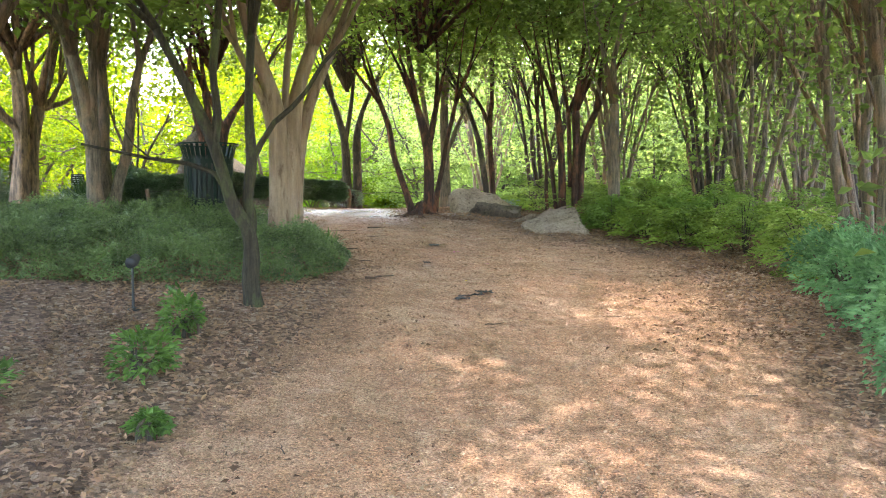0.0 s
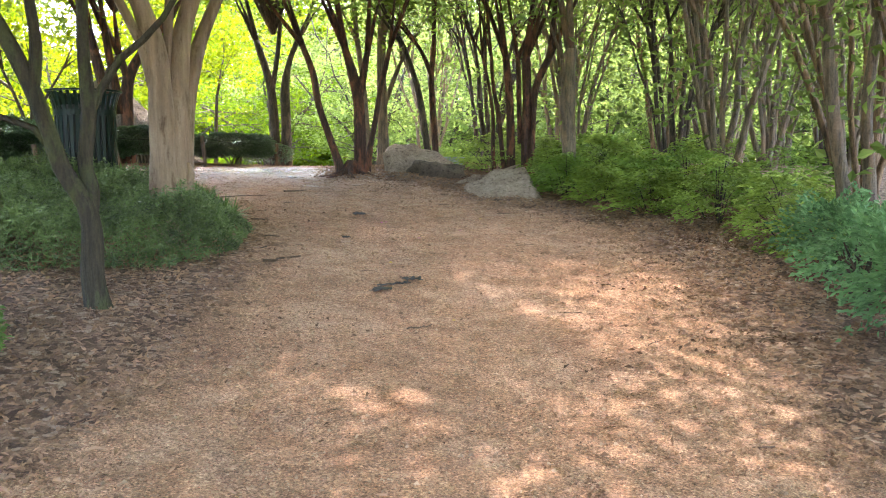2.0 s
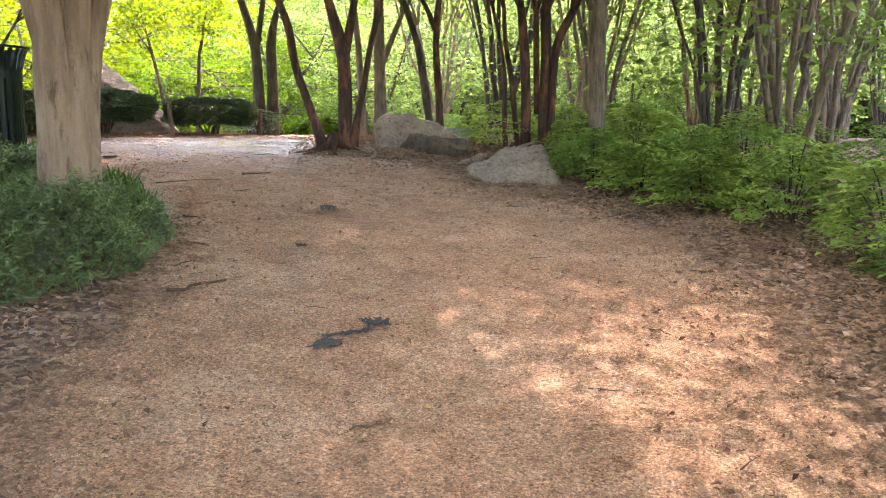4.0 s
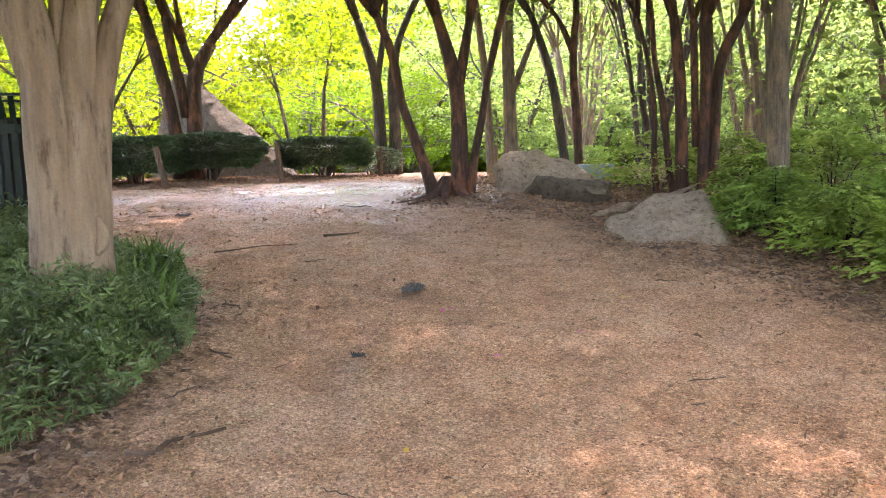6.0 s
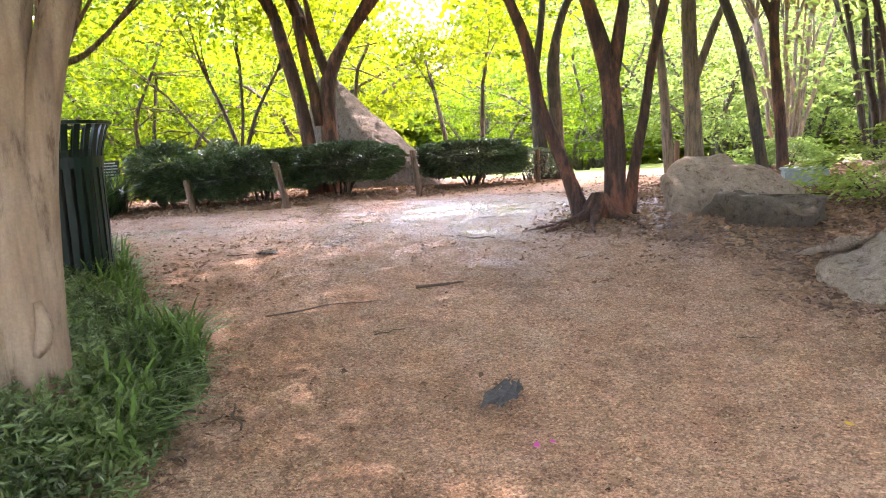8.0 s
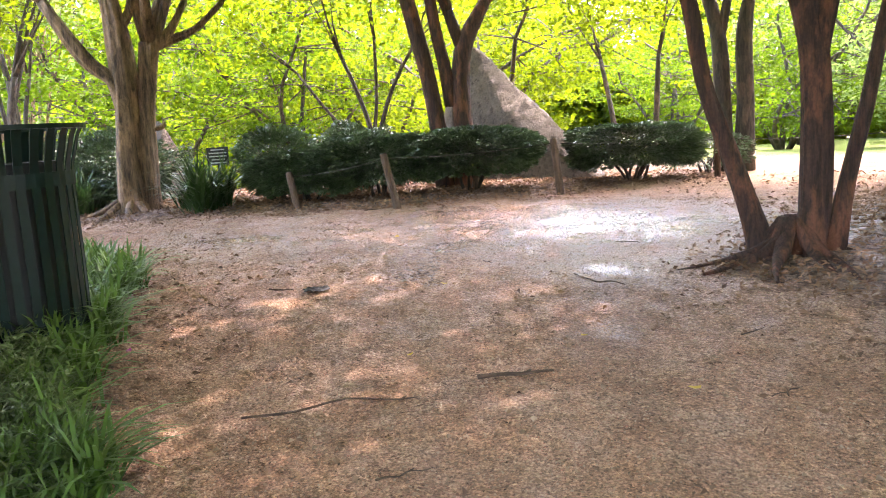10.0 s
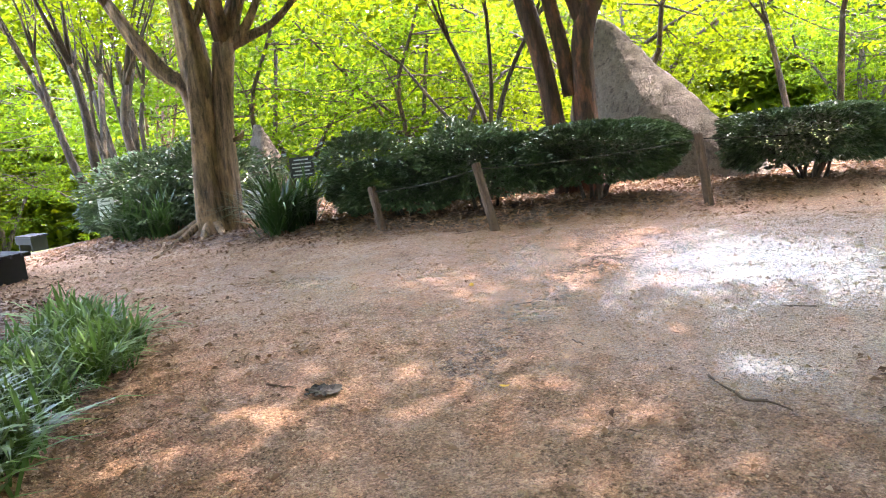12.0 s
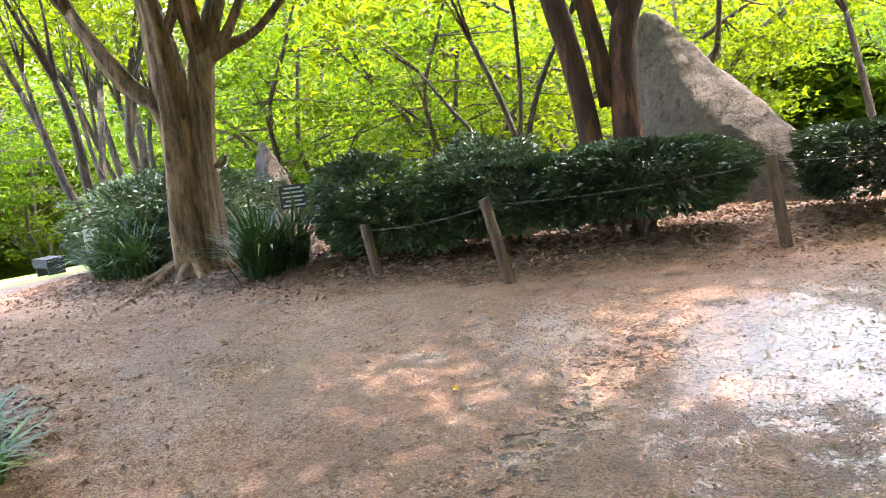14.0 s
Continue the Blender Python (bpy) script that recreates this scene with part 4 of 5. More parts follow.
# ---------------------------------------------------------------- shrubs and hedge
def shrub(name, x, y, rx, ry, rz, leaf, label, seed, n=2600, size=0.05, base=0.15, category="shrub", group="", rot=0.0, flat=0.0, stems=7, bark=None, ragged=0.12):
    """Leaves over a lumpy mound carried on short woody stems."""
    rng = np.random.default_rng(seed)
    ob = thing(name, x, y, float(H(x, y)) - 0.01, label, category, group, rz=rot)
    u = rng.normal(size=(n, 3))
    u /= np.linalg.norm(u, axis=1)[:, None]
    u = np.where((u[:, 2] < -0.75)[:, None], u * np.array([1, 1, -1]), u)
    if flat:
        # clipped: flat top, upright sides, rounded shoulders
        k = 2 + flat * 6
        u /= ((np.abs(u) ** k).sum(1) ** (1 / k))[:, None]
    lump = np.array([1.06 + ragged * noise.noise(Vector(p) * 1.9 + Vector((seed, 0, 0))) * 1.6 + ragged * noise.noise(Vector(p) * 5.0 + Vector((0, seed, 0))) for p in u.tolist()])
    depth = rng.uniform(0, 1, n) ** 2.2 * 0.30
    r = lump * (1 - depth)
    c = u * r[:, None] * np.array([rx, ry, rz * 0.5]) + np.array([0, 0, base + rz * 0.5])
    part("foliage", leaf_mesh("foliage", c, size, size * 0.5, leaf, rng, heading=u * 0.9, up=0.32 if flat else 0.25, flat=0.45 if flat else 0.6), leaf, ob)
    lines = []
    for k in range(stems):
        a = rng.uniform(0, 6.28)
        e = rng.uniform(0.3, 0.85)
        p0 = rng.normal(size=2) * 0.06
        p2 = (math.cos(a) * rx * e, math.sin(a) * ry * e, base + rz * rng.uniform(0.35, 0.75))
        lines.append([(p0[0], p0[1], -0.05, 0.022), (p0[0] + p2[0] * 0.35, p0[1] + p2[1] * 0.35, base * 0.8 + 0.08, 0.016), (*p2, 0.006)])
    for line in lines:
        part("stem", tubes("stem", [line], bark or BARK_DARK, 5, 0.1, seed), bark or BARK_DARK, ob)
    return ob


def layered_shrub(x, y, rx, rz, leaf, label, seed, group, rot=0.0, sprays=110, per=26, size=0.07):
    """A loose mound of flat leaf sprays, tier over tier, on thin canes."""
    rng = np.random.default_rng(seed)
    ob = thing("shrub", x, y, float(H(x, y)) - 0.01, label, "shrub", group, rz=rot)
    a, e = rng.uniform(0, 6.283, sprays), rng.uniform(0.0, 1.0, sprays)
    q = np.sqrt(1 - e ** 2) * rng.uniform(0.72, 1.08, sprays)
    swell = 1 + 0.22 * np.sin(a * 3 + seed) + 0.12 * np.sin(a * 5 + 2 * seed)
    heads_ = np.stack([np.cos(a) * q * rx * swell, np.sin(a) * q * rx * 0.95 * swell, 0.06 + rz * (0.10 + 1.0 * e * rng.uniform(0.85, 1.1, sprays))], -1)
    idx = np.repeat(np.arange(sprays), per)
    out = np.stack([np.cos(a), np.sin(a), np.full(sprays, -0.25)], -1)[idx]
    off = rng.normal(size=(len(idx), 3)) * np.array([0.085, 0.085, 0.014])
    off[:, 2] -= 1.6 * (off[:, 0] ** 2 + off[:, 1] ** 2)
    part("foliage", leaf_mesh("foliage", heads_[idx] + off, size, size * 0.52, leaf, rng, up=0.7, heading=out, flat=0.35), leaf, ob)
    for h in heads_[::12]:
        part("stem", tubes("stem", [[(h[0] * 0.15, h[1] * 0.15, -0.04, 0.010), (h[0] * 0.6, h[1] * 0.6, h[2] * 0.7, 0.007), (*h, 0.004)]], BARK_DARK, 5, 0.05, seed), BARK_DARK, ob)
    return ob


HEDGE = "glossy dark green clipped hedge shrub on bare stems"
shrub("hedge_shrub", -6.1, 16.3, 0.62, 0.48, 0.50, LEAF_HEDGE, HEDGE, 201, 15000, 0.062, 0.12, "hedge", "clipped hedge", 20, 0.2)
shrub("hedge_shrub", -5.35, 16.75, 0.76, 0.52, 0.52, LEAF_HEDGE, HEDGE, 202, 18000, 0.062, 0.19, "hedge", "clipped hedge", 30, 0.2)
shrub("hedge_shrub", -4.42, 17.3, 0.74, 0.52, 0.52, LEAF_HEDGE, HEDGE, 203, 18000, 0.062, 0.22, "hedge", "clipped hedge", 35, 0.2)
shrub("hedge_shrub", -3.05, 18.75, 0.72, 0.55, 0.48, LEAF_HEDGE, "rounded dark green clipped shrub beside the rope fence", 204, 16000, 0.062, 0.19, "hedge", "clipped hedge", 35, 0.3)
shrub("hedge_shrub", -2.55, 20.0, 0.5, 0.45, 0.42, LEAF_HEDGE, "small dark green clipped shrub on the crest", 205, 2600, 0.05, 0.08, "hedge", "clipped hedge", 0, 0.3)
shrub("hedge_shrub", -6.6, 16.3, 0.48, 0.45, 0.78, LEAF_HEDGE, "dark evergreen shrub with loose upright growth", 206, 4200, 0.065, 0.10, "shrub", "", 0, 0.0, ragged=0.3)
for i, (bx, by, rx, rz) in enumerate(((-9.6, 16.0, 0.95, 1.0), (-10.8, 15.9, 1.0, 1.05), (-11.6, 16.5, 0.9, 0.85), (-6.6, 17.8, 0.8, 0.8), (-9.4, 15.3, 0.65, 0.55), (-11.2, 15.6, 0.7, 0.6))):
    shrub("shrub", bx, by, rx, rx * 0.8, rz, LEAF_HEDGE, "low dark evergreen shrub in the bed", 210 + i, 6500, 0.075, 0.03, "shrub", "dark shrubs in the bed", i * 37, ragged=0.28)
RIGHT = [(2.72, 12.85, 0.42, 0.5), (2.75, 13.9, 0.46, 0.51), (3.10, 12.35, 0.46, 0.46), (3.75, 12.7, 0.57, 0.55), (3.55, 11.6, 0.51, 0.51), (4.15, 11.0, 0.64, 0.63), (4.25, 12.3, 0.64, 0.69), (3.50, 13.9, 0.64, 0.64), (4.55, 10.0, 0.64, 0.64), (5.05, 11.2, 0.64, 0.74), (2.00, 15.6, 0.69, 0.55), (2.90, 15.9, 0.64, 0.55), (3.70, 15.2, 0.74, 0.60), (4.45, 9.0, 0.60, 0.55), (4.90, 13.2, 0.74, 0.74), (1.20, 19.8, 0.64, 0.37)]
for i, (bx, by, rx, rz) in enumerate(RIGHT):
    layered_shrub(bx, by, rx, rz, LEAF_NANDINA if i % 3 else LEAF_SHRUB, "soft light green leafy shrub spilling towards the path", 230 + i, "light green shrubs along the path", i * 51)
for i, (bx, by, rx, rz) in enumerate(((3.02, 4.95, 0.30, 0.84), (3.5, 5.6, 0.36, 0.85), (3.65, 6.6, 0.36, 0.74), (3.95, 7.6, 0.4, 0.62), (4.2, 8.5, 0.4, 0.55))):
    shrub("shrub", bx, by, rx, rx, rz, LEAF_TEAL, "feathery blue-green bush at the edge of the path", 260 + i, 3000, 0.06, 0.12, "shrub", "blue-green bushes", i * 80, ragged=0.6, stems=14)
for i, (bx, by, rx, rz) in enumerate(((-1.9, 5.04, 0.19, 0.32), (-1.97, 6.0, 0.16, 0.34), (-1.55, 4.16, 0.09, 0.12), (-2.75, 4.5, 0.25, 0.28))):
    shrub("shrub", bx, by, rx, rx, rz, LEAF_STRAP, "small tufted green plant in the leaf litter", 270 + i, 520, 0.06, 0.02, "plant", "small tufted plants", i * 80, ragged=0.4)


# ---------------------------------------------------------------- groundcover and strap-leaved plants
def blades(name, roots, length, width, mat, rng, arch=0.6, lift=0.9):
    """Arching blades of three joints each, from their roots."""
    n = len(roots)
    a = rng.uniform(0, 2 * math.pi, n)
    L = length * rng.uniform(0.55, 1.25, n)
    lean = rng.uniform(0.15, 1.0, n) * arch
    hx, hy = np.cos(a), np.sin(a)
    sx, sy = -hy * width / 2, hx * width / 2
    V = []
    for s, w in ((0.0, 0.8), (0.45, 1.0), (0.8, 0.8), (1.0, 0.05)):
        out = L * lean * s ** 1.6
        up = L * lift * (s - 0.55 * lean * s ** 2.6)
        for sg in (-1, 1):
            V.append(np.stack([roots[:, 0] + hx * out + sg * sx * w, roots[:, 1] + hy * out + sg * sy * w, roots[:, 2] + up], -1))
    V = np.stack(V, 1).reshape(-1, 3)
    k = np.arange(n) * 8
    Fc = np.concatenate([np.stack([k + j, k + j + 1, k + j + 3, k + j + 2], -1) for j in (0, 2, 4)])
    return mesh_from(name, V, Fc, mat)


def scatter_in(rng, poly, n):
    P = np.array(poly)
    out = np.empty((0, 2))
    while len(out) < n:
        q = rng.uniform(P.min(0), P.max(0), (n, 2))
        out = np.vstack([out, q[inside_distance(q[:, 0], q[:, 1], poly) > 0]])
    return out[:n]


rng_g = np.random.default_rng(300)
COVER = [(-1.12, 8.8), (-1.1, 9.6), (-1.5, 10.6), (-2.35, 11.2), (-3.2, 11.7), (-5.2, 12.2), (-8.5, 12.0), (-9.0, 8.2), (-5.0, 7.4), (-2.8, 7.75), (-1.5, 8.1)]
q = scatter_in(rng_g, COVER, 130000)
sd = inside_distance(q[:, 0], q[:, 1], COVER)
mound = np.clip(sd / 0.5, 0, 1) ** 0.6 * (0.31 + 0.10 * np.sin(q[:, 0] * 3.1) * np.cos(q[:, 1] * 2.7) + 0.06 * np.sin(q[:, 0] * 8.3 + q[:, 1] * 3.0) * np.sin(q[:, 1] * 7.1 - q[:, 0] * 2.0) + 0.07 * np.sin(q[:, 0] * 27 + 3 * np.sin(q[:, 1] * 9)) * np.sin(q[:, 1] * 24 + 2 * np.sin(q[:, 0] * 11)))
r = np.column_stack([q, H(q[:, 0], q[:, 1]) + mound * rng_g.uniform(0.1, 1.0, len(q)) ** 0.5])
ob = new("groundcover", leaf_mesh("groundcover", r + np.array([0, 0, 0.05]), 0.052, 0.017, LEAF_COVER, rng_g, up=0.15))
tagged(ob, "dense low dark green groundcover mounded round the pale trunk", "groundcover", kind="stuff")
ob = new("groundcover_blades", blades("groundcover_blades", r[:20000], 0.17, 0.006, LEAF_COVER, rng_g, 1.1, 0.75))
tagged(ob, "thin green blades growing through the groundcover", "groundcover", kind="stuff")
LIRIOPE = [(-1.5, 9.2), (-1.3, 9.5), (-1.45, 10.1), (-1.75, 10.85), (-2.5, 11.35), (-3.1, 11.75), (-3.9, 12.5), (-4.5, 12.85), (-5.5, 12.8), (-4.6, 12.0), (-3.4, 11.0), (-2.3, 10.4), (-1.8, 9.6)]
tufts = scatter_in(rng_g, LIRIOPE, 260)
turf = []
for k in range(6):
    rt = np.column_stack([rng_g.normal(size=(36, 2)) * 0.035, np.zeros(36)])
    turf.append(blades("lilyturf_tuft", rt, 0.34, 0.016, LEAF_STRAP, rng_g, 1.1, 0.85))
for k, (bx, by) in enumerate(tufts.tolist()):
    ob = new("lilyturf_tuft", turf[k % 6])
    ob.matrix_basis = pose(bx, by, float(H(bx, by)), 0, 0, float(rng_g.uniform(0, 360))) @ Matrix.Scale(float(rng_g.uniform(0.8, 1.2)), 4)
    tagged(ob, "arching green grassy lilyturf tuft edging the path", "grass tuft", "lilyturf tufts")
for i, (bx, by, n, ln) in enumerate(((-6.9, 15.35, 190, 0.75), (-7.25, 15.5, 150, 0.6), (-8.75, 14.95, 170, 0.6), (-9.2, 14.85, 170, 0.6), (-9.8, 14.9, 140, 0.55), (-7.0, 15.7, 150, 0.7))):
    ob = thing("strap_plant", bx, by, float(H(bx, by)), "arching dark green strap-leaved plant beside the thick trunk", "plant", "strap-leaved plants")
    rt = np.column_stack([rng_g.normal(size=(n, 2)) * 0.07, np.zeros(n)])
    part("foliage", blades("foliage", rt, ln, 0.022, LEAF_DARKSTRAP, rng_g, 1.15, 1.0), LEAF_DARKSTRAP, ob)


# ---------------------------------------------------------------- boulders
def boulder(name, corners, mat, label, seed, category="boulder", rough=0.07, cuts=4):
    """A weathered block: the hull of its corners, cut fine and worn by noise."""
    c = np.array(corners, float)
    cx, cy = c[:, 0].mean(), c[:, 1].mean()
    z = float(H(cx, cy))
    bm = bmesh.new()
    for p in c:
        bm.verts.new((p[0] - cx, p[1] - cy, p[2]))
    bmesh.ops.convex_hull(bm, input=bm.verts)
    bmesh.ops.triangulate(bm, faces=bm.faces)
    bmesh.ops.bevel(bm, geom=list(bm.edges), offset=0.035, segments=2, affect="EDGES", profile=0.6)
    bmesh.ops.triangulate(bm, faces=bm.faces)
    for _ in range(cuts):
        long = [e for e in bm.edges if e.calc_length() > 0.07]
        if long:
            bmesh.ops.subdivide_edges(bm, edges=long, cuts=1, use_grid_fill=False)
            bmesh.ops.triangulate(bm, faces=bm.faces)
    bm.normal_update()
    s = Vector((seed * 3.7, seed, 0))
    for v in bm.verts:
        p = v.co
        d = noise.noise(p * 2.2 + s) * rough + noise.noise(p * 6 + s) * rough * 0.5 + noise.noise(p * 17 + s) * rough * 0.28
        v.co = p + v.normal * d
    me = bpy.data.meshes.new(name)
    bm.to_mesh(me)
    bm.free()
    me.polygons.foreach_set("use_smooth", [True] * len(me.polygons))
    me.materials.append(mat)
    ob = new(name, me)
    ob.location = (cx, cy, z)
    return tagged(ob, label, category)


boulder("boulder", [(1.25, 13.1, -0.1), (1.4, 12.5, -0.1), (2.3, 12.45, -0.1), (2.45, 13.2, -0.1), (1.28, 13.0, 0.16), (1.45, 12.55, 0.05), (2.2, 12.6, 0.12), (1.72, 13.1, 0.33), (2.12, 13.05, 0.42), (1.45, 13.15, 0.22)], STONE, "large pale grey flat-topped boulder sloping towards the path", 1)
boulder("boulder", [(0.15, 14.9, -0.1), (0.3, 14.6, -0.1), (1.2, 14.9, -0.1), (1.2, 15.9, -0.1), (0.2, 15.8, -0.1), (0.12, 14.95, 0.34), (0.3, 14.72, 0.26), (0.28, 15.3, 0.52), (0.62, 15.35, 0.54), (1.32, 15.1, 0.20), (1.0, 14.75, 0.24)], STONE, "large pale boulder with a sloping top", 2)
boulder("boulder", [(0.5, 14.55, -0.1), (1.3, 14.3, -0.1), (1.35, 14.75, -0.1), (0.6, 14.85, -0.1), (0.45, 14.5, 0.12), (0.62, 14.42, 0.24), (1.0, 14.22, 0.16), (1.38, 14.28, 0.08), (1.45, 14.7, 0.2), (0.8, 14.85, 0.32)], STONE_MOSS, "dark undercut slab of rock lying against the pale boulder", 3, rough=0.1)
boulder("boulder", [(-1.9, 8.85, -0.05), (-1.6, 8.8, -0.05), (-1.62, 9.1, -0.05), (-1.85, 9.1, -0.05), (-1.85, 8.9, 0.2), (-1.65, 8.88, 0.24), (-1.7, 9.05, 0.22)], STONE, "small pale rock half hidden in groundcover", 6, rough=0.03)
boulder("standing_slab", [(-6.75, 19.7, -0.1), (-6.1, 19.35, -0.1), (-4.95, 18.75, -0.1), (-3.55, 19.1, -0.1), (-3.8, 19.9, -0.1), (-6.3, 20.6, -0.1), (-6.35, 19.85, 1.8), (-6.05, 19.8, 2.0), (-5.85, 19.75, 1.92), (-4.25, 19.4, 0.62), (-5.05, 19.15, 0.95)], STONE_DARK, "huge tapering brown stone slab standing behind the hedge", 4, "stone", 0.04, 5)
boulder("standing_stone", [(-10.6, 17.1, -0.1), (-9.9, 17.0, -0.1), (-9.85, 17.5, -0.1), (-10.55, 17.6, -0.1), (-10.5, 17.15, 0.8), (-9.98, 17.1, 0.78), (-10.3, 17.2, 1.30), (-10.12, 17.25, 1.26), (-10.0, 17.4, 0.8)], STONE_DARK, "narrow grey-brown upright stone behind the thick trunk", 5, "stone", 0.03)


# ---------------------------------------------------------------- litter bin
def litter_bin(x, y):
    ob = thing("litter_bin", x, y, float(H(x, y)) - 0.02, "dark green slatted steel litter bin with flared rim", "litter bin")
    R, top, n = 0.33, 1.08, 30
    for k in range(n):
        a = 2 * math.pi * k / n
        bm = bmesh.new()
        prof = [(R * 0.99, 0.10), (R, 0.45), (R * 1.0, 0.82), (R * 1.03, 0.91), (R * 1.14, 1.04), (R * 1.20, top)]
        rings = []
        for pr, pz in prof:
            w, th = 0.021, 0.006
            rings.append([bm.verts.new((math.cos(a) * (pr + o) - math.sin(a) * s, math.sin(a) * (pr + o) + math.cos(a) * s, pz)) for o, s in ((0, -w), (th, -w), (th, w), (0, w))])
        for r1, r2 in zip(rings, rings[1:]):
            for i in range(4):
                bm.faces.new((r1[i], r1[(i + 1) % 4], r2[(i + 1) % 4], r2[i]))
        bm.faces.new(rings[0][::-1])
        bm.faces.new(rings[-1])
        part("slat", bm, CAN_PAINT, ob)

    def ring(name, r1, r2, z1, z2, mat, label=""):
        bm = bmesh.new()
        N = 48
        vs = [[bm.verts.new((math.cos(2 * math.pi * k / N) * r, math.sin(2 * math.pi * k / N) * r, z)) for k in range(N)] for r, z in ((r1, z1), (r2, z1), (r2, z2), (r1, z2))]
        for j in range(4):
            for k in range(N):
                bm.faces.new((vs[j][k], vs[j][(k + 1) % N], vs[(j + 1) % 4][(k + 1) % N], vs[(j + 1) % 4][k]))
        bmesh.ops.recalc_face_normals(bm, faces=bm.faces)
        return part(name, bm, mat, ob, label)
    ring("band", R - 0.006, R + 0.012, 0.80, 0.87, CAN_PAINT)
    ring("band", R * 0.99 - 0.006, R * 0.99 + 0.012, 0.10, 0.15, CAN_PAINT)
    ring("base", R * 0.2, R * 0.7, 0.0, 0.10, CAN_PAINT)
    ring("rim", R * 1.20, R * 1.27, top - 0.006, top + 0.016, CAN_PAINT, "flared rolled steel rim")
    ring("liner", R * 0.55, R * 0.88, 0.10, 0.92, CAN_LINER, "black plastic liner")


litter_bin(-3.34, 11.45)

# ---------------------------------------------------------------- rope fence along the hedge
fence = thing("rope_fence", -4.45, 15.9, 1.48, "low rope fence of short weathered wooden posts", "fence")
POSTS = [(-5.75, 15.75, 0.42, 4, -8), (-4.45, 15.9, 0.58, 6, -9), (-3.32, 17.35, 0.60, 3, -5), (-2.3, 19.6, 0.5, 2, 2), (-0.3, 20.2, 0.5, 0, 3), (1.0, 20.8, 0.5, 0, -2)]
heads = []
for px_, py_, ph, lx, ly in POSTS:
    bm = bmesh.new()
    bmesh.ops.create_cone(bm, cap_ends=True, segments=12, radius1=0.042, radius2=0.038, depth=ph + 0.1)
    bmesh.ops.bevel(bm, geom=[e for e in bm.edges if all(v.co.z > 0 for v in e.verts)], offset=0.008, segments=2, affect="EDGES")
    m = pose(px_, py_, float(H(px_, py_)), lx, ly, 0)
    bmesh.ops.transform(bm, matrix=fence.matrix_basis.inverted() @ m @ pose(0, 0, ph / 2 - 0.05), verts=bm.verts)
    post = part("post", bm, POST_WOOD, fence)
    heads.append(m @ Vector((0, 0, ph - 0.05)))
for a, b in zip(heads, heads[1:]):
    line = []
    for i in range(9):
        s = i / 8
        p = fence.matrix_basis.inverted() @ (a.lerp(b, s) - Vector((0, 0, 0.035 * 4 * s * (1 - s))))
        line.append((*p, 0.0045))
    part("rope", tubes("rope", [line], ROPE, 6), ROPE, fence)


# ---------------------------------------------------------------- signs, box, bench
def slab_mesh(w, d, h, bevel=0.004):
    bm = bmesh.new()
    bmesh.ops.create_cube(bm, size=1)
    bmesh.ops.scale(bm, vec=(w, d, h), verts=bm.verts)
    if bevel:
        bmesh.ops.bevel(bm, geom=list(bm.edges), offset=bevel, segments=2, affect="EDGES")
    return bm


def moved(bm, m):
    bmesh.ops.transform(bm, matrix=m, verts=bm.verts)
    return bm


def sign(x, y, h, w, face_h, rz, face, ink, rows, label, tilt=0.0):
    ob = thing("sign", x, y, float(H(x, y)), label, "sign", rz=rz)
    part("stake", moved(slab_mesh(0.03, 0.02, h), pose(0, 0.012, h / 2 - 0.03)), SIGN_DARK, ob)
    plate = part("plate", moved(slab_mesh(w, 0.012, face_h), pose(0, 0, h, tilt)), face, ob)
    for i in range(rows):
        z = face_h * (0.36 - 0.72 * i / max(1, rows - 1))
        part("lettering", moved(slab_mesh(w * (0.8 if i % 3 else 0.6), 0.004, face_h * 0.32 / rows, 0), pose(0, 0, h, tilt) @ pose(0, -0.0085, z)), ink, plate)
    return ob


sign(-10.6, 15.05, 0.42, 0.2, 0.30, 62, SIGN_WHITE, SIGN_INK, 5, "small pale green plant label on a stake")
sign(-7.26, 15.95, 0.62, 0.26, 0.22, 45, SIGN_DARK, SIGN_GREY, 5, "dark information sign with pale lines of text")
ob = tagged(new("utility_box", None), "low pale grey metal utility box in the bed", "box")
ob.matrix_basis = pose(1.35, 16.6, float(H(1.35, 16.6)), 0, 0, 8)
part("body", moved(slab_mesh(0.42, 0.3, 0.22, 0.015), pose(0, 0, 0.09)), METAL_BOX, ob)
part("lid", moved(slab_mesh(0.45, 0.33, 0.03, 0.01), pose(0, 0, 0.215)), METAL_BOX, ob)


def bench(x, y, rz, mat, length, height, label):
    ob = thing("bench", x, y, float(H(x, y)), label, "bench", rz=rz)
    for k in range(4):
        part("slat", moved(slab_mesh(length, 0.085, 0.04), pose(0, -0.15 + 0.1 * k, height - 0.02)), mat, ob)
    for sx in (-0.38, 0.38):
        part("leg", moved(slab_mesh(0.06, 0.34, height - 0.03), pose(sx * length, 0, (height - 0.05) / 2)), mat, ob)
    part("apron", moved(slab_mesh(length * 0.98, 0.03, 0.14), pose(0, -0.185, height - 0.11)), mat, ob)


bench(-8.5, 13.05, 14, BENCH_WOOD, 1.0, 0.30, "low black park bench at the edge of the path")
bench(-18.3, 16.2, 10, BENCH_WOOD, 0.7, 0.36, "dark backless bench far along the path")



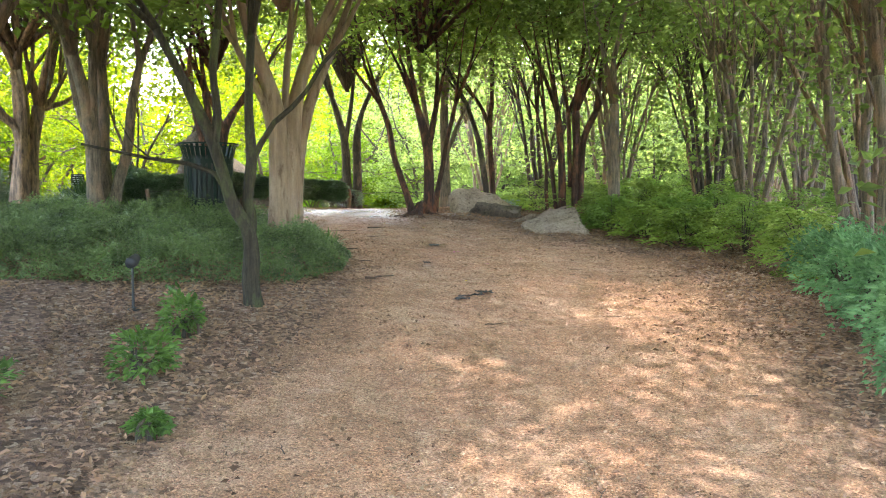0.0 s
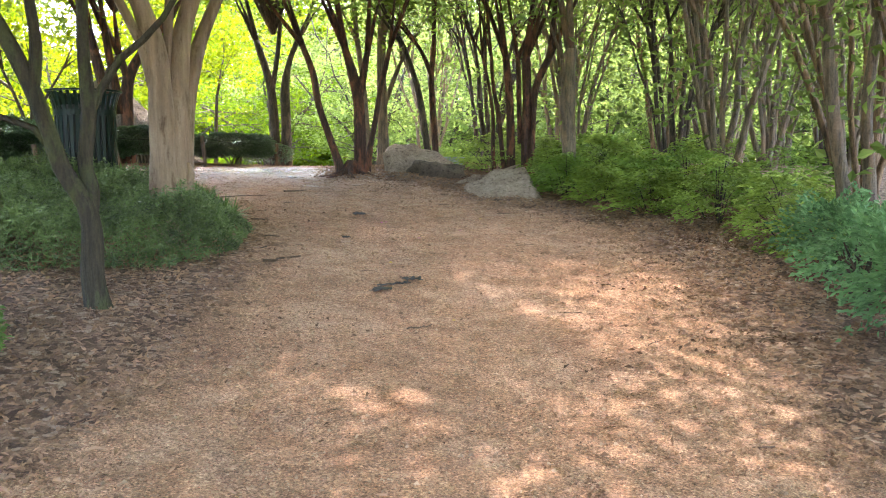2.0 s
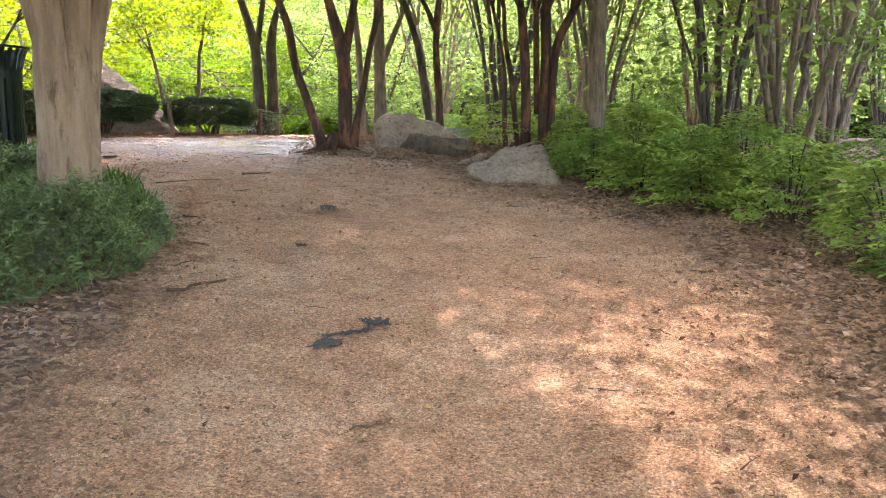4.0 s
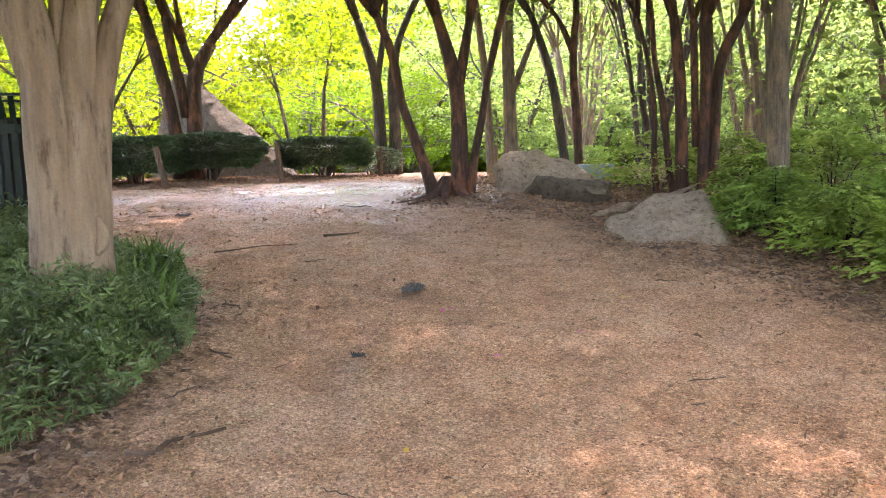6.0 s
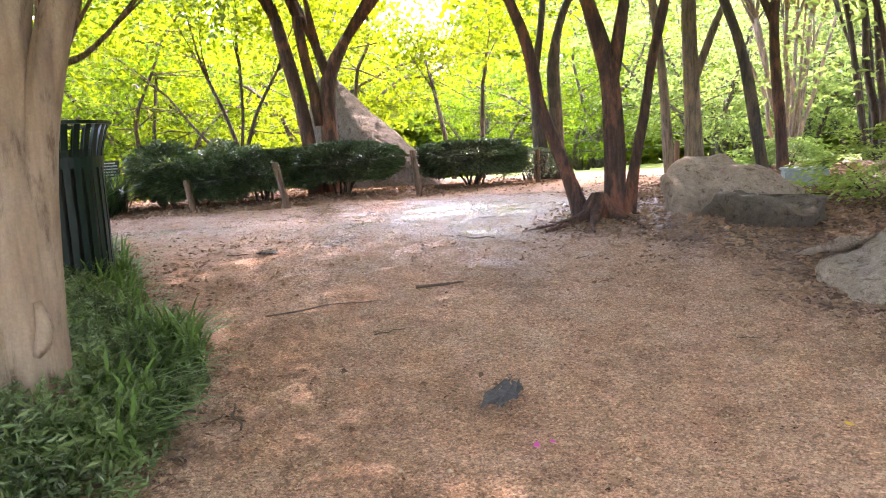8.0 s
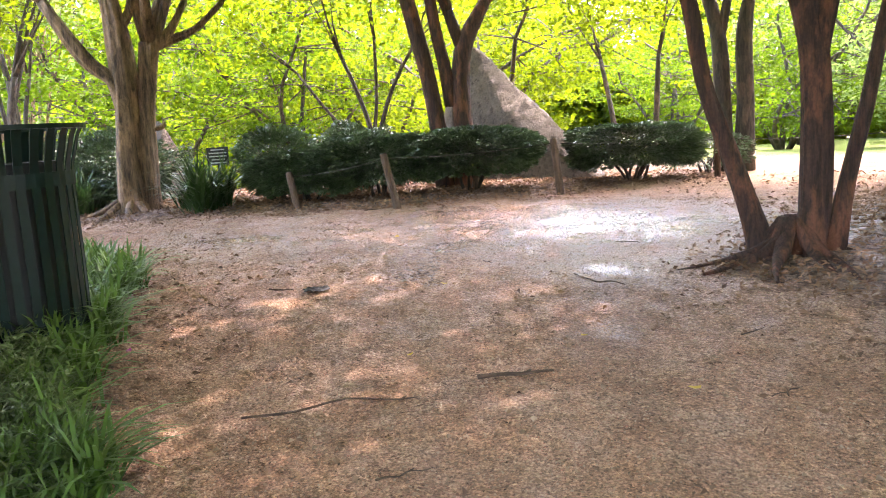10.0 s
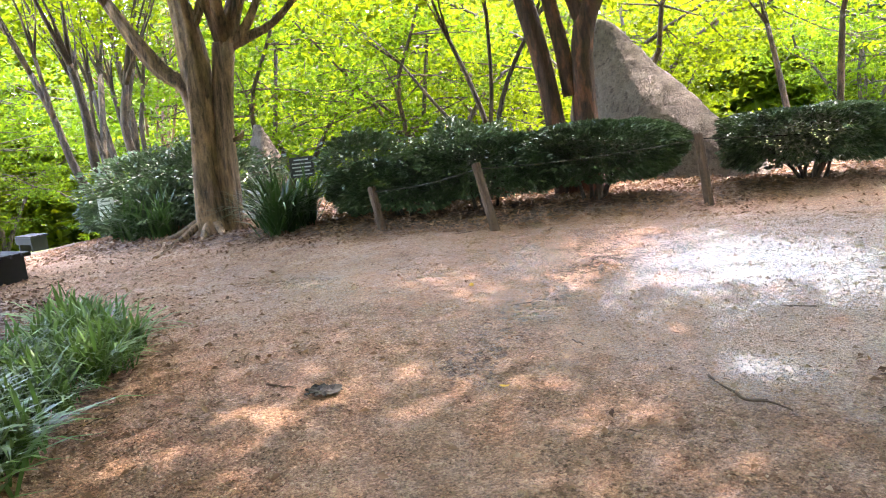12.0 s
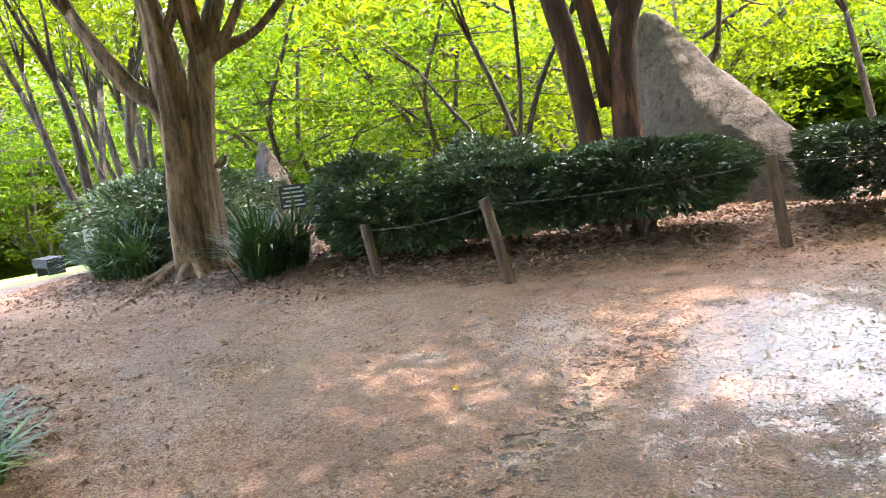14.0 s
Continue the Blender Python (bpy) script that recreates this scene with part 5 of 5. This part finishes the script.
def path_lamp(x, y):
    ob = thing("path_lamp", x, y, float(H(x, y)), "small black garden spotlight on a short stake", "garden lamp")
    part("stake", tubes("stake", [[(0, 0, -0.05, 0.012), (0, 0, 0.2, 0.011), (0, 0, 0.4, 0.011)]], SIGN_DARK, 8), SIGN_DARK, ob)
    part("head", tubes("head", [[(0, -0.05, 0.42, 0.045), (0, 0, 0.43, 0.05), (0, 0.09, 0.46, 0.038)]], SIGN_DARK, 14), SIGN_DARK, ob)
    part("foot", tubes("foot", [[(0, 0, -0.02, 0.06), (0, 0, 0.02, 0.055), (0, 0, 0.04, 0.02)]], SIGN_DARK, 12), SIGN_DARK, ob)


path_lamp(-2.65, 6.8)

# ---------------------------------------------------------------- things lying on the path
rng_s = np.random.default_rng(500)


def on_ground(x, y, up=0.0):
    q_ = Vector((x, y, 0.0))
    return float(H(x, y)) + 0.035 * noise.noise(q_ * 0.9) + 0.014 * noise.noise(q_ * 3.1) + 0.007 * noise.noise(q_ * 8.0) + up


def cloth(x, y, size, rz, seed, taper=0.0):
    """A torn, crumpled scrap of black weed cloth half trodden in."""
    rng = np.random.default_rng(seed)
    N = 14
    bm = bmesh.new()
    grid = [[bm.verts.new(((i / N - 0.5) * size[0] * (1 - taper * j / N) * (1 + 0.5 * noise.noise(Vector((j * 0.35, seed, 0)))), (j / N - 0.5) * size[1] * (1 + 0.6 * noise.noise(Vector((i * 0.35, 0, seed)))),
                           0.012 + 0.03 * abs(noise.noise(Vector((i * 0.3, j * 0.3, seed)))) + 0.012 * noise.noise(Vector((i * 0.9, j * 0.9, seed))))) for i in range(N + 1)] for j in range(N + 1)]
    for j in range(N):
        for i in range(N):
            d = math.hypot(i / N - 0.5, j / N - 0.5) + 0.13 * noise.noise(Vector((i * 0.45, j * 0.45, seed * 2)))
            if d < 0.46:
                bm.faces.new((grid[j][i], grid[j][i + 1], grid[j + 1][i + 1], grid[j + 1][i]))
    bmesh.ops.delete(bm, geom=[v for v in bm.verts if not v.link_faces], context="VERTS")
    me = bpy.data.meshes.new("cloth_scrap")
    bm.to_mesh(me)
    bm.free()
    me.materials.append(CLOTH)
    ob = new("cloth_scrap", me)
    ob.matrix_basis = pose(x, y, on_ground(x, y) - 0.004, 0, 0, rz)
    tagged(ob, "torn scrap of black weed cloth trodden into the path", "cloth scrap", "cloth scraps on the path")


cloth(-0.12, 10.95, (0.24, 0.62), 4, 9, 0.8)
cloth(0.42, 8.15, (0.16, 0.22), 40, 2)
cloth(0.17, 7.8, (0.14, 0.24), -30, 3)
cloth(0.28, 7.95, (0.3, 0.07), 25, 6)
cloth(-2.76, 12.95, (0.18, 0.14), 20, 4)
cloth(-0.2, 9.7, (0.09, 0.08), 20, 5)


def twig(x, y, length, rz, thick, seed):
    rng = np.random.default_rng(seed)
    ob = thing("twig", x, y, on_ground(x, y, 0.003), "dry brown twig lying on the path", "twig", "fallen twigs", rz=rz)
    pts = [((i / 5 - 0.5) * length, rng.normal() * length * 0.04, thick * 0.6 + abs(rng.normal()) * 0.004, thick * (1 - 0.5 * i / 5)) for i in range(6)]
    lines = [pts, [pts[3], (pts[3][0] + length * 0.12, pts[3][1] + length * 0.12, thick, thick * 0.35)]]
    part("stick", tubes("stick", lines, TWIG_WOOD, 6, 0.1, seed), TWIG_WOOD, ob)


twig(-1.03, 12.42, 0.34, 42, 0.012, 1)
# thin twig standing in for a dark erosion line in the path
twig(-1.45, 11.95, 1.1, 47, 0.006, 2)
twig(-1.25, 13.75, 0.42, -18, 0.007, 3)
twig(0.45, 7.0, 0.2, 30, 0.006, 4)
twig(-3.0, 12.9, 0.18, 10, 0.006, 5)
twig(-0.68, 8.6, 0.42, 50, 0.013, 6)
twig(-0.95, 9.6, 0.3, -40, 0.008, 7)
twig(-1.2, 10.4, 0.35, -55, 0.009, 8)
twig(-0.9, 9.1, 0.25, 70, 0.006, 9)
for i in range(34):
    while True:
        tx, ty = rng_s.uniform(-5, 3), rng_s.uniform(3.5, 16)
        if inside_distance(np.array([tx]), np.array([ty]), PATH)[0] > -0.5:
            break
    twig(float(tx), float(ty), float(rng_s.uniform(0.07, 0.22)), float(rng_s.uniform(0, 360)), float(rng_s.uniform(0.0025, 0.005)), 20 + i)


def fallen_leaf(x, y, size, mat, label, category, rz):
    bm = bmesh.new()
    pts = [(-0.5, 0, 0.1), (-0.2, 0.26, 0.05), (0.2, 0.22, 0.08), (0.5, 0, 0.22), (0.2, -0.22, 0.16), (-0.2, -0.26, 0.03)]
    mid = bm.verts.new((0, 0, 0.0))
    vs = [bm.verts.new((a * size, b * size, c * size)) for a, b, c in pts]
    for i in range(6):
        bm.faces.new((mid, vs[i], vs[(i + 1) % 6]))
    me = bpy.data.meshes.new(category)
    bm.to_mesh(me)
    bm.free()
    me.materials.append(mat)
    ob = new(category, me)
    ob.matrix_basis = pose(x, y, on_ground(x, y, 0.006), 0, 0, rz)
    tagged(ob, label, category.replace("_", " "), label.split()[1] + " pieces on the path")


for x, y, s in ((0.25, 8.72, 0.05), (-3.26, 14.4, 0.06), (-0.95, 12.95, 0.05), (-0.3, 12.6, 0.07), (1.3, 11.0, 0.05), (-2.1, 13.4, 0.05), (-1.6, 12.4, 0.045), (0.7, 7.2, 0.05)):
    fallen_leaf(x, y, s, LEAF_YELLOW, "small yellow fallen leaf on the gravel", "fallen_leaf", x * 400)
for x, y, s in ((0.146, 10.5, 0.05), (0.54, 9.85, 0.05), (1.0, 10.3, 0.04), (-2.9, 11.75, 0.05), (0.2, 10.55, 0.035)):
    fallen_leaf(x, y, s, PETAL_PINK, "bright pink fallen petals on the gravel", "petal", x * 700)

# litter and chips, past counting
q = np.column_stack([rng_s.uniform(-11, 5.5, 190000), rng_s.uniform(2.5, 20, 190000)])
sd = inside_distance(q[:, 0], q[:, 1], PATH)
keep = rng_s.uniform(0, 1, len(q)) < np.where(sd < 0, np.where(sd > -2.2, np.where((q[:, 0] > -1.2) & (q[:, 1] > 9.5), 0.95, 0.6), 0.25), np.exp(-sd / 0.38) * 0.45 + 0.014)
keep &= (sd < 0.25) | (np.hypot((q[:, 0] + 2.6) / 2.8, (q[:, 1] - 15.0) / 1.6) > 1)
q = q[keep]
zz = np.array([on_ground(a, b) for a, b in q]) + np.clip(-inside_distance(q[:, 0], q[:, 1], PATH), 0, 0.6) * 0.06
c = np.column_stack([q, zz + rng_s.uniform(0.004, 0.022, len(q))])
ob = new("leaf_litter", leaf_mesh("leaf_litter", c, 0.046, 0.024, LEAF_DEAD, rng_s, up=0.35, flat=0.3))
tagged(ob, "dry brown fallen leaves covering the beds", "leaf litter", kind="stuff")
q = np.column_stack([rng_s.uniform(-8, 3.2, 120000), rng_s.uniform(3.2, 17, 120000)])
q = q[(inside_distance(q[:, 0], q[:, 1], PATH) > -0.1) & ((np.hypot((q[:, 0] + 2.6) / 2.6, (q[:, 1] - 15.1) / 1.4) > 1) | (rng_s.uniform(0, 1, len(q)) < 0.2))][:64000]
c = np.column_stack([q, np.array([on_ground(a, b) for a, b in q]) + 0.004])
ob = new("leaf_crumbs", leaf_mesh("leaf_crumbs", c, 0.022, 0.010, LEAF_CRUMB, rng_s, up=0.8, flat=0.1))
tagged(ob, "crumbled leaf and bark fragments on the gravel", "leaf litter", kind="stuff")
q = np.column_stack([rng_s.uniform(-6, 3.2, 100000), rng_s.uniform(3.5, 17, 100000)])
q = q[inside_distance(q[:, 0], q[:, 1], PATH) > 0.05][:42000]
n = len(q)
zz = np.array([on_ground(a, b) for a, b in q])
s = rng_s.uniform(0.003, 0.009, n) * np.where(rng_s.uniform(0, 1, n) < 0.05, 2.2, 1.0)
offs = np.array([(1, 0, 0), (-0.4, 0.9, 0), (-0.5, -0.8, 0), (0.1, 0.05, 0.75)])
ang = rng_s.uniform(0, 6.28, n)
rot = np.stack([np.stack([np.cos(ang), -np.sin(ang), 0 * ang], -1), np.stack([np.sin(ang), np.cos(ang), 0 * ang], -1), np.stack([0 * ang, 0 * ang, 1 + 0 * ang], -1)], 1)
V = np.einsum("nij,kj->nki", rot, offs) * s[:, None, None] + np.column_stack([q, zz - 0.001])[:, None, :]
k = np.arange(n) * 4
Fc = np.concatenate([np.stack([k, k + 1, k + 3], -1), np.stack([k + 1, k + 2, k + 3], -1), np.stack([k + 2, k, k + 3], -1)])
ob = new("gravel", mesh_from("gravel", V.reshape(-1, 3), Fc, GRAVEL))
tagged(ob, "loose tan granite chips strewn over the path", "gravel", kind="stuff")
